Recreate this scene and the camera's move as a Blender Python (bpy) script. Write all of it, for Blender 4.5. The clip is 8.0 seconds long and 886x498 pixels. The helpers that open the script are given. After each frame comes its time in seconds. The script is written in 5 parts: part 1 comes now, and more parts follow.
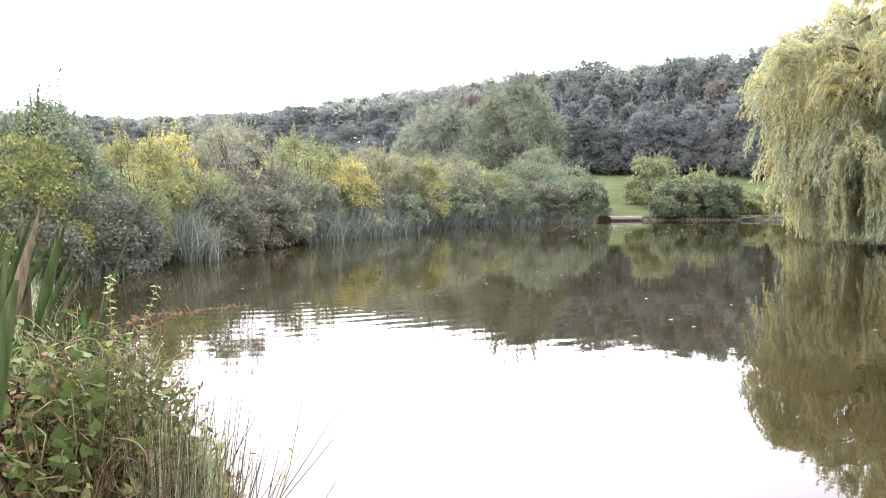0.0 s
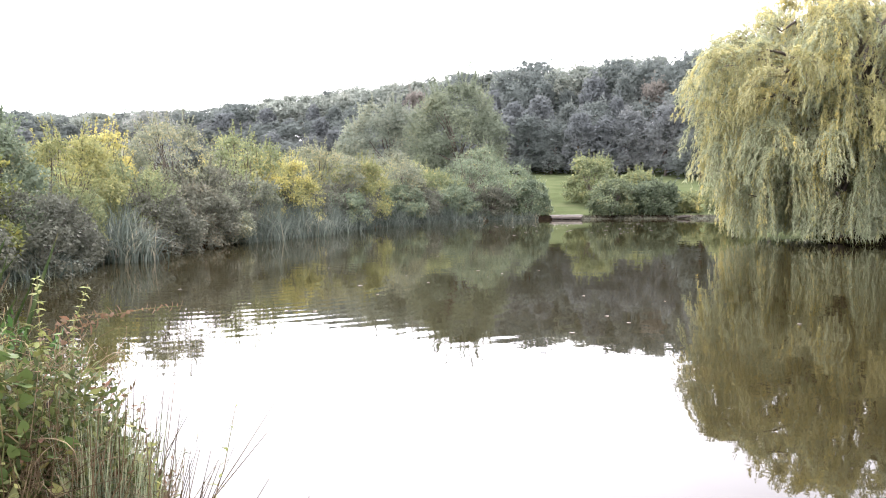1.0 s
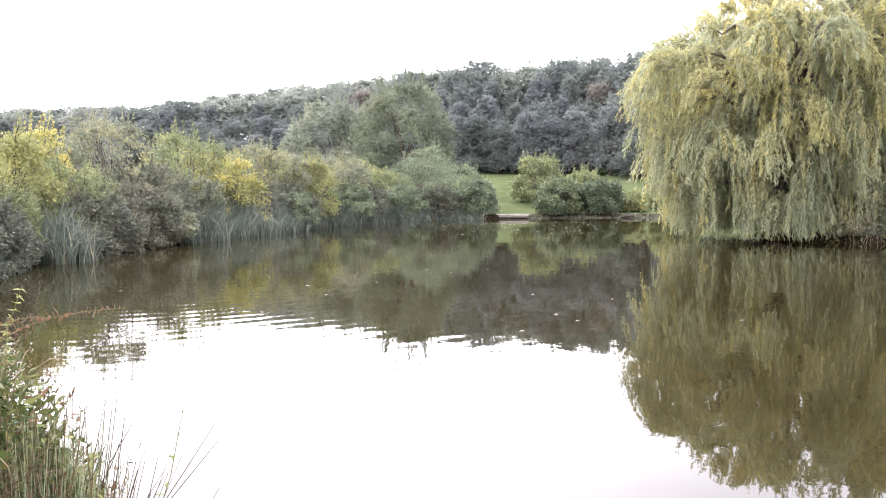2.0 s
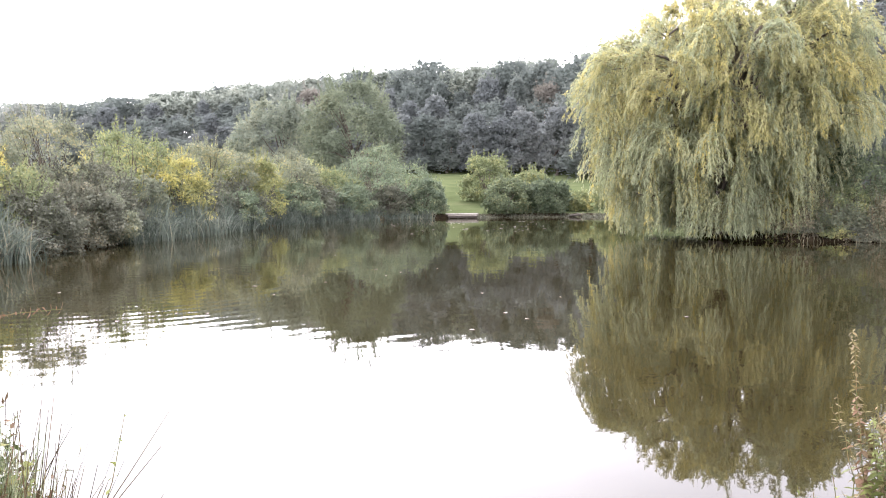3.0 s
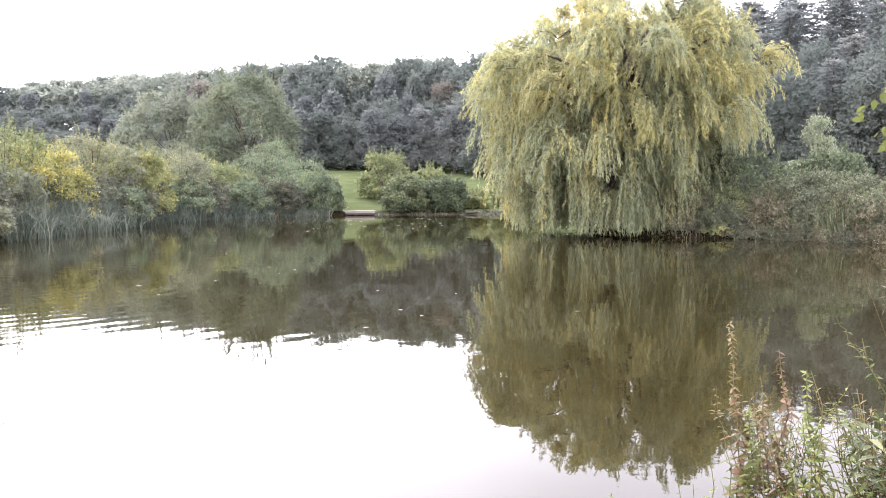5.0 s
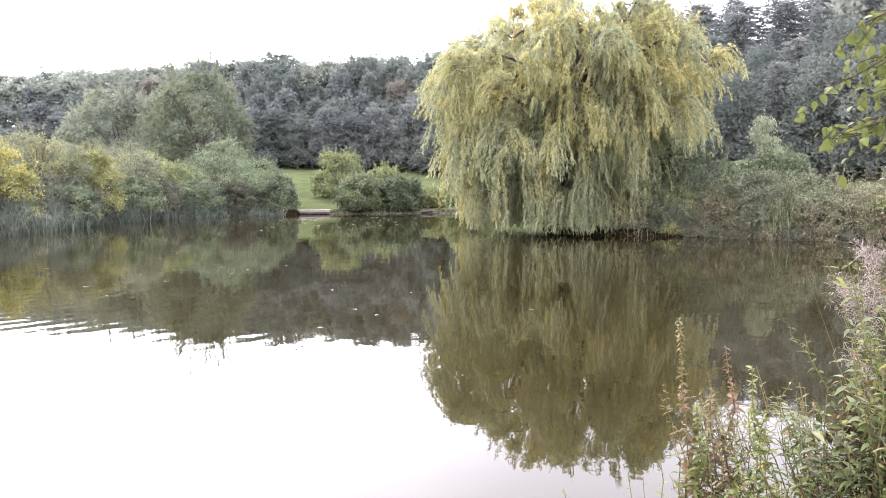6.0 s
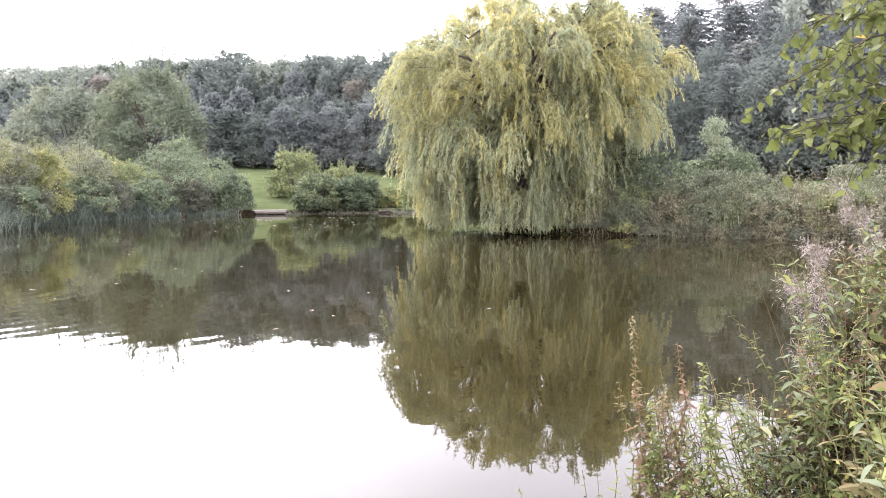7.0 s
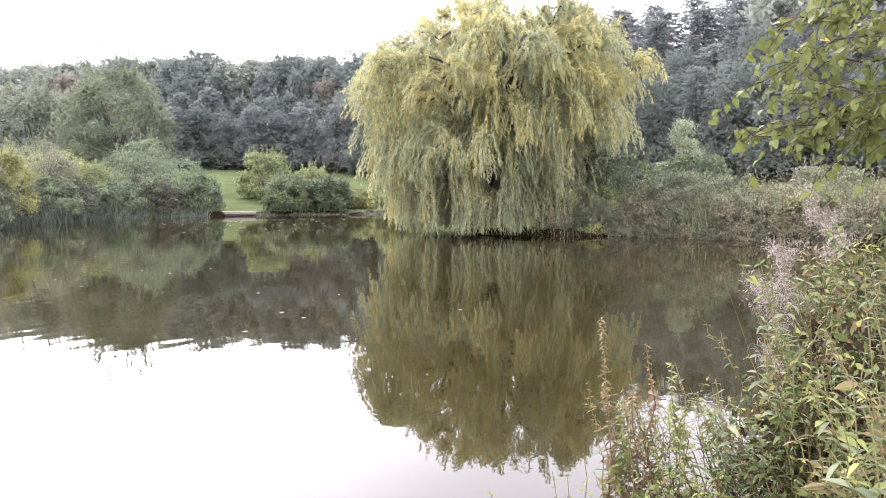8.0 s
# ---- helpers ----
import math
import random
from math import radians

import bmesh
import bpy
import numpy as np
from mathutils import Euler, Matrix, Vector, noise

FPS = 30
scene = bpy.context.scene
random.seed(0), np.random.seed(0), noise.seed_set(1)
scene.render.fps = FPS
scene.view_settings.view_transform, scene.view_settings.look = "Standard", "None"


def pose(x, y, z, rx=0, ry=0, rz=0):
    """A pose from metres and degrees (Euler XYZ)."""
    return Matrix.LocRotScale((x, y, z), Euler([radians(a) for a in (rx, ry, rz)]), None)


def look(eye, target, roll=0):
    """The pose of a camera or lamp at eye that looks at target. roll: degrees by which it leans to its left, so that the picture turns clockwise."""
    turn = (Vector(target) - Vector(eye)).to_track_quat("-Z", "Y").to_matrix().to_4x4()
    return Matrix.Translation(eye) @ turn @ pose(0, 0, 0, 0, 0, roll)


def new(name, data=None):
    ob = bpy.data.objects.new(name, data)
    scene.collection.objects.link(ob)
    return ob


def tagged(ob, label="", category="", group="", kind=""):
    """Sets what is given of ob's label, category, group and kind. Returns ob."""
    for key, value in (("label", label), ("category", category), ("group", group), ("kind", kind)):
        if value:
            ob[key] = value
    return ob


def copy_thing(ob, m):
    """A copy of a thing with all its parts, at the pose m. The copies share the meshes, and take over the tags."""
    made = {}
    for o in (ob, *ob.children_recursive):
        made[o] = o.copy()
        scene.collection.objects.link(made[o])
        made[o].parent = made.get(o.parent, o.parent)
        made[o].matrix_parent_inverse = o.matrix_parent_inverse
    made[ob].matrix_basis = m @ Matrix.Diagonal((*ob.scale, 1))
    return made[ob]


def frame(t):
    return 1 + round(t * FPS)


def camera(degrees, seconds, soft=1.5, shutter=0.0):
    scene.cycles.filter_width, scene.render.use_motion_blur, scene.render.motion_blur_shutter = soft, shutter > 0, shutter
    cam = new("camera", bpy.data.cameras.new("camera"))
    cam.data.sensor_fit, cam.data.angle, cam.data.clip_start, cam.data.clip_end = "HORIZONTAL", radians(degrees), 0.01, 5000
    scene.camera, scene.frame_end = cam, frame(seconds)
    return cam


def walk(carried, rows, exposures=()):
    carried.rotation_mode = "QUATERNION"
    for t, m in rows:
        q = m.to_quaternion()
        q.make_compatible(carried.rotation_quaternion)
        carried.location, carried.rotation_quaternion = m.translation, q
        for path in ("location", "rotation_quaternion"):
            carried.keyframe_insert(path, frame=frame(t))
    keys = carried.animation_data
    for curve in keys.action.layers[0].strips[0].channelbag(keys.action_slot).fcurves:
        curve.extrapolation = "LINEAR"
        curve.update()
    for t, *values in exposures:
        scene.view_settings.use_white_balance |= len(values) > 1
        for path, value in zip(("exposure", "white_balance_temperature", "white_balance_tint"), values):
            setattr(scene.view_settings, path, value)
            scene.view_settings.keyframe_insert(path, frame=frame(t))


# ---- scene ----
PATH = [
    (0.0, -0.000, -0.000, 1.750, 86.253, 0.633, 0.019),
    (0.5, 0.025, -0.052, 1.752, 86.189, 0.708, -2.091),
    (1.0, 0.034, -0.063, 1.755, 86.133, 0.616, -4.173),
    (1.5, 0.018, -0.034, 1.753, 86.075, 0.566, -6.151),
    (3.0, 0.008, 0.031, 1.738, 85.976, 0.547, -11.800),
    (3.5, 0.010, 0.040, 1.737, 85.901, 0.447, -13.734),
    (4.0, 0.059, 0.092, 1.727, 85.855, 0.401, -15.671),
    (4.5, 0.087, 0.124, 1.720, 85.795, 0.286, -17.513),
    (6.0, 0.109, 0.134, 1.716, 85.655, 0.192, -22.532),
    (6.5, 0.116, 0.135, 1.716, 85.622, 0.190, -24.148),
    (7.0, 0.122, 0.138, 1.717, 85.621, 0.274, -25.648),
    (7.5, 0.128, 0.142, 1.716, 85.659, 0.248, -26.849),
    (8.0, 0.134, 0.148, 1.717, 85.697, 0.256, -27.753),
]
cam = camera(59.35, 8.0, soft=1.0)
walk(cam, [(r[0], pose(*r[1:])) for r in PATH], exposures=[(0.0, 3.24, 6320, 19), (8.0, 3.24, 6320, 19)])

# ---- light: bright overcast day ----
SUN_AZIMUTH, SUN_ELEVATION = 18.0, 48.0
CLOUD = 9.4  # brightness of the even cloud layer over the clear sky
world = bpy.data.worlds.new("overcast_sky")
scene.world = world
world.use_nodes = True
wn, wl = world.node_tree.nodes, world.node_tree.links
sky = wn.new("ShaderNodeTexSky")
sky.sky_type, sky.sun_disc = "NISHITA", False
sky.sun_elevation, sky.sun_rotation = radians(SUN_ELEVATION), radians(SUN_AZIMUTH)
sky.air_density, sky.dust_density, sky.ozone_density = 1.0, 6.0, 1.0
grey = wn.new("ShaderNodeHueSaturation")
grey.inputs["Saturation"].default_value = 0.06
wl.new(sky.outputs["Color"], grey.inputs["Color"])
cloud = wn.new("ShaderNodeMix")
cloud.data_type = "RGBA"
cloud.inputs["Factor"].default_value = 0.85
wl.new(grey.outputs["Color"], cloud.inputs["A"])
# the cloud layer is thicker, and so greyer, overhead towards the east
way, part_xyz, thick, billow = wn.new("ShaderNodeTexCoord"), wn.new("ShaderNodeSeparateXYZ"), wn.new("ShaderNodeMapRange"), wn.new("ShaderNodeTexNoise")
billow.inputs["Scale"].default_value, billow.inputs["Detail"].default_value = 2.5, 3
wl.new(way.outputs["Generated"], part_xyz.inputs[0])
wl.new(way.outputs["Generated"], billow.inputs["Vector"])
east, lumpy, shade = wn.new("ShaderNodeMath"), wn.new("ShaderNodeMath"), wn.new("ShaderNodeMix")
east.operation, lumpy.operation = "MULTIPLY_ADD", "MULTIPLY_ADD"
wl.new(part_xyz.outputs["Z"], east.inputs[0])
east.inputs[1].default_value = 0.6
wl.new(part_xyz.outputs["X"], east.inputs[2])
wl.new(billow.outputs["Fac"], lumpy.inputs[0])
lumpy.inputs[1].default_value = 0.35
wl.new(east.outputs[0], lumpy.inputs[2])
thick.inputs["From Min"].default_value, thick.inputs["From Max"].default_value = 0.56, 0.84
wl.new(lumpy.outputs[0], thick.inputs["Value"])
shade.data_type = "RGBA"
wl.new(thick.outputs["Result"], shade.inputs["Factor"])
shade.inputs["A"].default_value = (CLOUD, CLOUD, CLOUD * 1.01, 1)
shade.inputs["B"].default_value = (CLOUD * 0.46, CLOUD * 0.46, CLOUD * 0.49, 1)
wl.new(shade.outputs["Result"], cloud.inputs["B"])
wl.new(cloud.outputs["Result"], wn["Background"].inputs["Color"])
wn["Background"].inputs["Strength"].default_value = 0.1

sun_data = bpy.data.lights.new("sun", "SUN")
sun_data.energy, sun_data.angle, sun_data.color = 0.6, radians(20), (1.0, 0.97, 0.92)
sun = new("sun", sun_data)
_a, _e = radians(SUN_AZIMUTH), radians(SUN_ELEVATION)
sun.matrix_world = look((40 * math.sin(_a) * math.cos(_e), 40 * math.cos(_a) * math.cos(_e), 40 * math.sin(_e)), (0, 0, 0))

# ---- materials ----


def nodes_of(name):
    mat = bpy.data.materials.new(name)
    mat.use_nodes = True
    return mat, mat.node_tree.nodes, mat.node_tree.links


def ramp_node(n, stops):
    r = n.new("ShaderNodeValToRGB")
    while len(r.color_ramp.elements) < len(stops):
        r.color_ramp.elements.new(0.5)
    for e, (p, c) in zip(r.color_ramp.elements, stops):
        e.position, e.color = p, (*c, 1)
    return r


def leaf_material(name, main, second, accent, patch=0.6, accent_share=0.12, through_light=0.3, gloss=0.15, speckle=0.68):
    """Leaves: hue varies leaf by leaf and in patches over the plant; part of the light passes through."""
    mat, n, l = nodes_of(name)
    geo, obj, tc = n.new("ShaderNodeNewGeometry"), n.new("ShaderNodeObjectInfo"), n.new("ShaderNodeTexCoord")
    tex = n.new("ShaderNodeTexNoise")
    tex.inputs["Scale"].default_value, tex.inputs["Detail"].default_value = patch, 3
    l.new(tc.outputs["Object"], tex.inputs["Vector"])
    add = n.new("ShaderNodeMath")
    add.operation = "MULTIPLY_ADD"
    l.new(geo.outputs["Random Per Island"], add.inputs[0])
    add.inputs[1].default_value = speckle
    l.new(tex.outputs["Fac"], add.inputs[2])
    sub = n.new("ShaderNodeMath")
    sub.operation = "MULTIPLY_ADD"
    l.new(obj.outputs["Random"], sub.inputs[0])
    sub.inputs[1].default_value = 0.25
    l.new(add.outputs[0], sub.inputs[2])
    rng = n.new("ShaderNodeMapRange")
    rng.inputs["From Min"].default_value, rng.inputs["From Max"].default_value = 0.45, 0.8 + speckle
    l.new(sub.outputs[0], rng.inputs["Value"])
    dark = tuple((1.0 - 0.72 * speckle) * c for c in main)
    ramp = ramp_node(n, [(0.0, dark), (0.35, main), (1.0 - 2 * accent_share, second), (1.0, accent)])
    l.new(rng.outputs["Result"], ramp.inputs["Fac"])
    bs = n["Principled BSDF"]
    bs.inputs["Roughness"].default_value = 0.6
    bs.inputs["Specular IOR Level"].default_value = gloss
    l.new(ramp.outputs["Color"], bs.inputs["Base Color"])
    tr, mix = n.new("ShaderNodeBsdfTranslucent"), n.new("ShaderNodeMixShader")
    l.new(ramp.outputs["Color"], tr.inputs["Color"])
    mix.inputs["Fac"].default_value = through_light
    l.new(bs.outputs[0], mix.inputs[1])
    l.new(tr.outputs[0], mix.inputs[2])
    l.new(mix.outputs[0], n["Material Output"].inputs["Surface"])
    return mat


def rough_material(name, stops, scale, bump=0.3, rough=0.85, stretch=(1, 1, 1), fine=6.0):
    """A rough natural surface with colour at two scales and fine relief."""
    mat, n, l = nodes_of(name)
    tc, mp = n.new("ShaderNodeTexCoord"), n.new("ShaderNodeMapping")
    mp.inputs["Scale"].default_value = stretch
    l.new(tc.outputs["Object"], mp.inputs["Vector"])
    a, b = n.new("ShaderNodeTexNoise"), n.new("ShaderNodeTexNoise")
    a.inputs["Scale"].default_value, a.inputs["Detail"].default_value = scale, 6
    b.inputs["Scale"].default_value, b.inputs["Detail"].default_value = scale * fine, 4
    for t in (a, b):
        l.new(mp.outputs[0], t.inputs["Vector"])
    mixv = n.new("ShaderNodeMath")
    mixv.operation = "MULTIPLY_ADD"
    l.new(b.outputs["Fac"], mixv.inputs[0])
    mixv.inputs[1].default_value = 0.5
    l.new(a.outputs["Fac"], mixv.inputs[2])
    rng = n.new("ShaderNodeMapRange")
    rng.inputs["From Min"].default_value, rng.inputs["From Max"].default_value = 0.45, 1.05
    l.new(mixv.outputs[0], rng.inputs["Value"])
    ramp = ramp_node(n, stops)
    l.new(rng.outputs["Result"], ramp.inputs["Fac"])
    bs = n["Principled BSDF"]
    bs.inputs["Roughness"].default_value, bs.inputs["Specular IOR Level"].default_value = rough, 0.25
    l.new(ramp.outputs["Color"], bs.inputs["Base Color"])
    bm = n.new("ShaderNodeBump")
    bm.inputs["Strength"].default_value, bm.inputs["Distance"].default_value = bump, 0.05
    l.new(b.outputs["Fac"], bm.inputs["Height"])
    l.new(bm.outputs[0], bs.inputs["Normal"])
    return mat


def water_material():
    """Still, murky pond water: brown body, smooth face with faint ripples."""
    mat, n, l = nodes_of("pond_water")
    tc = n.new("ShaderNodeTexCoord")
    bs = n["Principled BSDF"]
    silt = n.new("ShaderNodeTexNoise")
    silt.inputs["Scale"].default_value, silt.inputs["Detail"].default_value = 0.12, 3
    l.new(tc.outputs["Object"], silt.inputs["Vector"])
    ramp = ramp_node(n, [(0.3, (0.0112, 0.0092, 0.0036)), (0.7, (0.0162, 0.0132, 0.0053))])
    l.new(silt.outputs["Fac"], ramp.inputs["Fac"])
    l.new(ramp.outputs["Color"], bs.inputs["Base Color"])
    bs.inputs["Roughness"].default_value, bs.inputs["IOR"].default_value = 0.015, 1.333
    heights = []
    for scale, detail, gain in ((0.9, 2, 0.35), (6.0, 2, 0.035)):
        t = n.new("ShaderNodeTexNoise")
        t.inputs["Scale"].default_value, t.inputs["Detail"].default_value = scale, detail
        l.new(tc.outputs["Object"], t.inputs["Vector"])
        m = n.new("ShaderNodeMath")
        m.operation = "MULTIPLY"
        m.inputs[1].default_value = gain
        l.new(t.outputs["Fac"], m.inputs[0])
        heights.append(m)
    both = n.new("ShaderNodeMath")
    l.new(heights[0].outputs[0], both.inputs[0])
    l.new(heights[1].outputs[0], both.inputs[1])
    # rings from the wake of a swimming bird, dying out away from their centre
    off = n.new("ShaderNodeMapping")
    off.inputs["Location"].default_value = (3.6, -17.0, 0)
    l.new(tc.outputs["Object"], off.inputs["Vector"])
    wave = n.new("ShaderNodeTexWave")
    wave.wave_type, wave.rings_direction = "RINGS", "Z"
    wave.inputs["Scale"].default_value, wave.inputs["Distortion"].default_value = 0.75, 1.5
    wave.inputs["Detail"].default_value, wave.inputs["Detail Scale"].default_value = 1.0, 0.6
    l.new(off.outputs[0], wave.inputs["Vector"])
    dist = n.new("ShaderNodeVectorMath")
    dist.operation = "LENGTH"
    l.new(off.outputs[0], dist.inputs[0])
    fade = n.new("ShaderNodeMapRange")
    fade.inputs["From Min"].default_value, fade.inputs["From Max"].default_value = 4.0, 15.0
    fade.inputs["To Min"].default_value, fade.inputs["To Max"].default_value = 0.06, 0.0
    l.new(dist.outputs["Value"], fade.inputs["Value"])
    ring = n.new("ShaderNodeMath")
    ring.operation = "MULTIPLY_ADD"
    l.new(wave.outputs["Fac"], ring.inputs[0])
    l.new(fade.outputs["Result"], ring.inputs[1])
    l.new(both.outputs[0], ring.inputs[2])
    bm = n.new("ShaderNodeBump")
    bm.inputs["Strength"].default_value, bm.inputs["Distance"].default_value = 1.0, 0.012
    l.new(ring.outputs[0], bm.inputs["Height"])
    l.new(bm.outputs[0], bs.inputs["Normal"])
    return mat


def plain_material(name, a, b, rough=0.6, scale=30.0):
    return rough_material(name, [(0.2, a), (0.8, b)], scale, bump=0.15, rough=rough, fine=4)


LEAF = {
    "green": leaf_material("leaf_green", (0.112, 0.1434, 0.0952), (0.1736, 0.2072, 0.1288), (0.28, 0.2688, 0.1344), 1.0, 0.12, 0.38, 0.12, 0.45),
    "hawthorn": leaf_material("leaf_hawthorn", (0.085, 0.105, 0.034), (0.185, 0.187, 0.052), (0.33, 0.275, 0.06), 1.1, 0.12, 0.38, 0.15, 0.5),
    "slate": leaf_material("leaf_blackthorn", (0.0915, 0.098, 0.0733), (0.1352, 0.1372, 0.0978), (0.208, 0.1862, 0.1269), 1.0, 0.1, 0.35, 0.1, 0.4),
    "yellow": leaf_material("leaf_yellowing", (0.1925, 0.2057, 0.0902), (0.3135, 0.297, 0.11), (0.451, 0.385, 0.1155), 0.9, 0.14, 0.45, 0.1, 0.35),
    "sage": leaf_material("leaf_sallow", (0.1399, 0.1548, 0.1124), (0.2067, 0.2162, 0.142), (0.3074, 0.2809, 0.1378), 0.9, 0.13, 0.42, 0.1, 0.4),
    "olive": leaf_material("leaf_olive", (0.1568, 0.1826, 0.0952), (0.252, 0.2621, 0.1176), (0.392, 0.3416, 0.1232), 1.0, 0.13, 0.42, 0.1, 0.4),
    "grey": leaf_material("leaf_grey_poplar", (0.15, 0.165, 0.15), (0.2, 0.21, 0.19), (0.24, 0.24, 0.21)),
    "privet": leaf_material("leaf_laurel", (0.078, 0.102, 0.062), (0.138, 0.163, 0.09), (0.23, 0.235, 0.115), 0.8, 0.12, 0.4, 0.2, 0.6),
    "berry": leaf_material("leaf_dogwood", (0.112, 0.1277, 0.0851), (0.2016, 0.2038, 0.1322), (0.4704, 0.392, 0.3024), 0.9, 0.12, 0.4, 0.12, 0.55),
    "sapling": leaf_material("leaf_birch_sapling", (0.1863, 0.2156, 0.1525), (0.2541, 0.2772, 0.1779), (0.3388, 0.3234, 0.1863), 0.8, 0.12, 0.4),
    "midtree": leaf_material("leaf_ash", (0.118, 0.14, 0.1), (0.155, 0.174, 0.12), (0.2, 0.205, 0.125), 0.25, 0.15, 0.45, 0.03, 0.25),
    # the ash green again, paled and blued to carry haze in its colour
    "ash_hazed": leaf_material("leaf_ash_hazed", (0.15, 0.172, 0.138), (0.185, 0.203, 0.155), (0.22, 0.228, 0.155), 0.25, 0.15, 0.45, 0.03, 0.25),
    # woodland leaves and needles: distance haze put into the colours, lighter and greyer
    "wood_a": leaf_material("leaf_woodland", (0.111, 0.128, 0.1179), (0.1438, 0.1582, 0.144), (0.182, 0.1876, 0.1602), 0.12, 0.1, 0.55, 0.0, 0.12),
    "wood_b": leaf_material("leaf_woodland_haze_grey", (0.1238, 0.1363, 0.1362), (0.1604, 0.17, 0.1647), (0.1971, 0.1982, 0.184), 0.12, 0.1, 0.55, 0.0, 0.12),
    "wood_c": leaf_material("leaf_woodland_haze_pale", (0.1785, 0.1988, 0.1715), (0.2142, 0.2308, 0.194), (0.2509, 0.2521, 0.2009), 0.12, 0.1, 0.62, 0.0, 0.1),
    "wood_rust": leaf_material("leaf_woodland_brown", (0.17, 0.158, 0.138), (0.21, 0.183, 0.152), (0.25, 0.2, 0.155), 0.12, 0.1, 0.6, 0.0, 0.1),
    "conifer": leaf_material("needle_hazed", (0.105, 0.1183, 0.118), (0.142, 0.1533, 0.15), (0.18, 0.1824, 0.168), 0.25, 0.1, 0.5, 0.0, 0.12),
    "willow": leaf_material("leaf_willow", (0.225, 0.25, 0.158), (0.325, 0.34, 0.207), (0.44, 0.415, 0.22), 0.5, 0.1, 0.55, 0.12, 0.4),
    "reed": leaf_material("blade_reed", (0.068, 0.086, 0.068), (0.125, 0.147, 0.118), (0.25, 0.23, 0.16), 0.8, 0.1, 0.35, 0.15, 0.7),
    "nettle": leaf_material("leaf_nettle", (0.118, 0.142, 0.048), (0.215, 0.23, 0.08), (0.345, 0.29, 0.1), 3.0, 0.15, 0.42),
    "rust": leaf_material("leaf_rusty", (0.0939, 0.066, 0.037), (0.1451, 0.0836, 0.0508), (0.2049, 0.1056, 0.0739), 4.0, 0.2),
    "bindweed": leaf_material("leaf_bindweed", (0.055, 0.085, 0.027), (0.11, 0.14, 0.042), (0.36, 0.25, 0.05), 5.0, 0.1, 0.25),
    "alder": leaf_material("leaf_overhang", (0.0748, 0.0924, 0.0282), (0.1628, 0.176, 0.0484), (0.3168, 0.2772, 0.0572), 5.0, 0.12, 0.5, 0.35, 0.95),
    # dark green for weeds deep in the growth, shade put into the colour
    "iris": leaf_material("leaf_deep_shade_weed", (0.03, 0.07, 0.014), (0.055, 0.105, 0.025), (0.15, 0.15, 0.06), 2.0, 0.12),
    "sedge": leaf_material("blade_sedge", (0.17, 0.205, 0.125), (0.26, 0.28, 0.175), (0.45, 0.39, 0.23), 1.5, 0.15),
    "straw": leaf_material("dry_straw", (0.07, 0.048, 0.026), (0.14, 0.1, 0.056), (0.25, 0.2, 0.12), 2.5, 0.16),
    "heath": leaf_material("rough_grass_seed", (0.1323, 0.1242, 0.0805), (0.2127, 0.1898, 0.1265), (0.3335, 0.2702, 0.2012), 0.6, 0.15),
    "willow_gold": leaf_material("leaf_willow_yellowing", (0.295, 0.288, 0.15), (0.4, 0.367, 0.165), (0.51, 0.415, 0.13), 0.5, 0.13, 0.55, 0.1, 0.3),
    # darker copy of the nettle leaf, near-bank shade put into its colour
    "weed": leaf_material("leaf_shaded_weed", (0.048, 0.064, 0.02), (0.11, 0.12, 0.038), (0.23, 0.187, 0.058), 3.0, 0.14, 0.22),
    "pale": leaf_material("leaf_pale_weed", (0.12, 0.145, 0.085), (0.195, 0.215, 0.125), (0.3, 0.285, 0.15), 3.0, 0.12, 0.45, 0.2, 0.5),
    "blush": leaf_material("leaf_withering_pink", (0.13, 0.115, 0.05), (0.19, 0.14, 0.075), (0.29, 0.16, 0.115), 3.0, 0.16, 0.4, 0.15, 0.6),
    # dark brown filler leaves: the shade inside the growth put into their colour
    "shade_fill": leaf_material("shade_leaf_brown", (0.036, 0.025, 0.015), (0.08, 0.055, 0.032), (0.18, 0.13, 0.08), 4.0, 0.15),
    "fluff": leaf_material("seed_fluff", (0.18, 0.1485, 0.135), (0.27, 0.234, 0.2115), (0.378, 0.3375, 0.3105), 3.0, 0.2),
}


def blade_material(name, stops):
    """Long leaves: fine streaks along the blade, dead brown towards some tips."""
    mat = rough_material(name, stops, 2.2, 0.2, 0.5, (26, 26, 1.2), 3.0)
    mat.node_tree.nodes["Principled BSDF"].inputs["Specular IOR Level"].default_value = 0.2
    return mat


BLADE_GREEN = blade_material("bulrush_blade", [(0.0, (0.012, 0.022, 0.005)), (0.4, (0.027, 0.046, 0.012)), (0.7, (0.055, 0.07, 0.024)), (1.0, (0.15, 0.125, 0.06))])
BLADE_DRY = blade_material("bulrush_dry_blade", [(0.0, (0.045, 0.035, 0.02)), (0.5, (0.09, 0.07, 0.042)), (1.0, (0.18, 0.14, 0.095))])
BARK = rough_material("bark", [(0.1, (0.03, 0.025, 0.02)), (0.6, (0.09, 0.075, 0.06)), (1.0, (0.15, 0.13, 0.1))], 3.0, 0.7, 0.9, (1, 1, 0.25))
TWIG = plain_material("twig", (0.018, 0.013, 0.01), (0.05, 0.038, 0.028), 0.8)
STEM = plain_material("green_stem", (0.07, 0.09, 0.025), (0.15, 0.10, 0.05), 0.6)
GROUND = rough_material("grass_ground", [(0.1, (0.042, 0.053, 0.025)), (0.5, (0.058, 0.071, 0.033)), (1.0, (0.08, 0.088, 0.046))], 0.5, 0.6, 0.95, (1, 1, 1), 20)


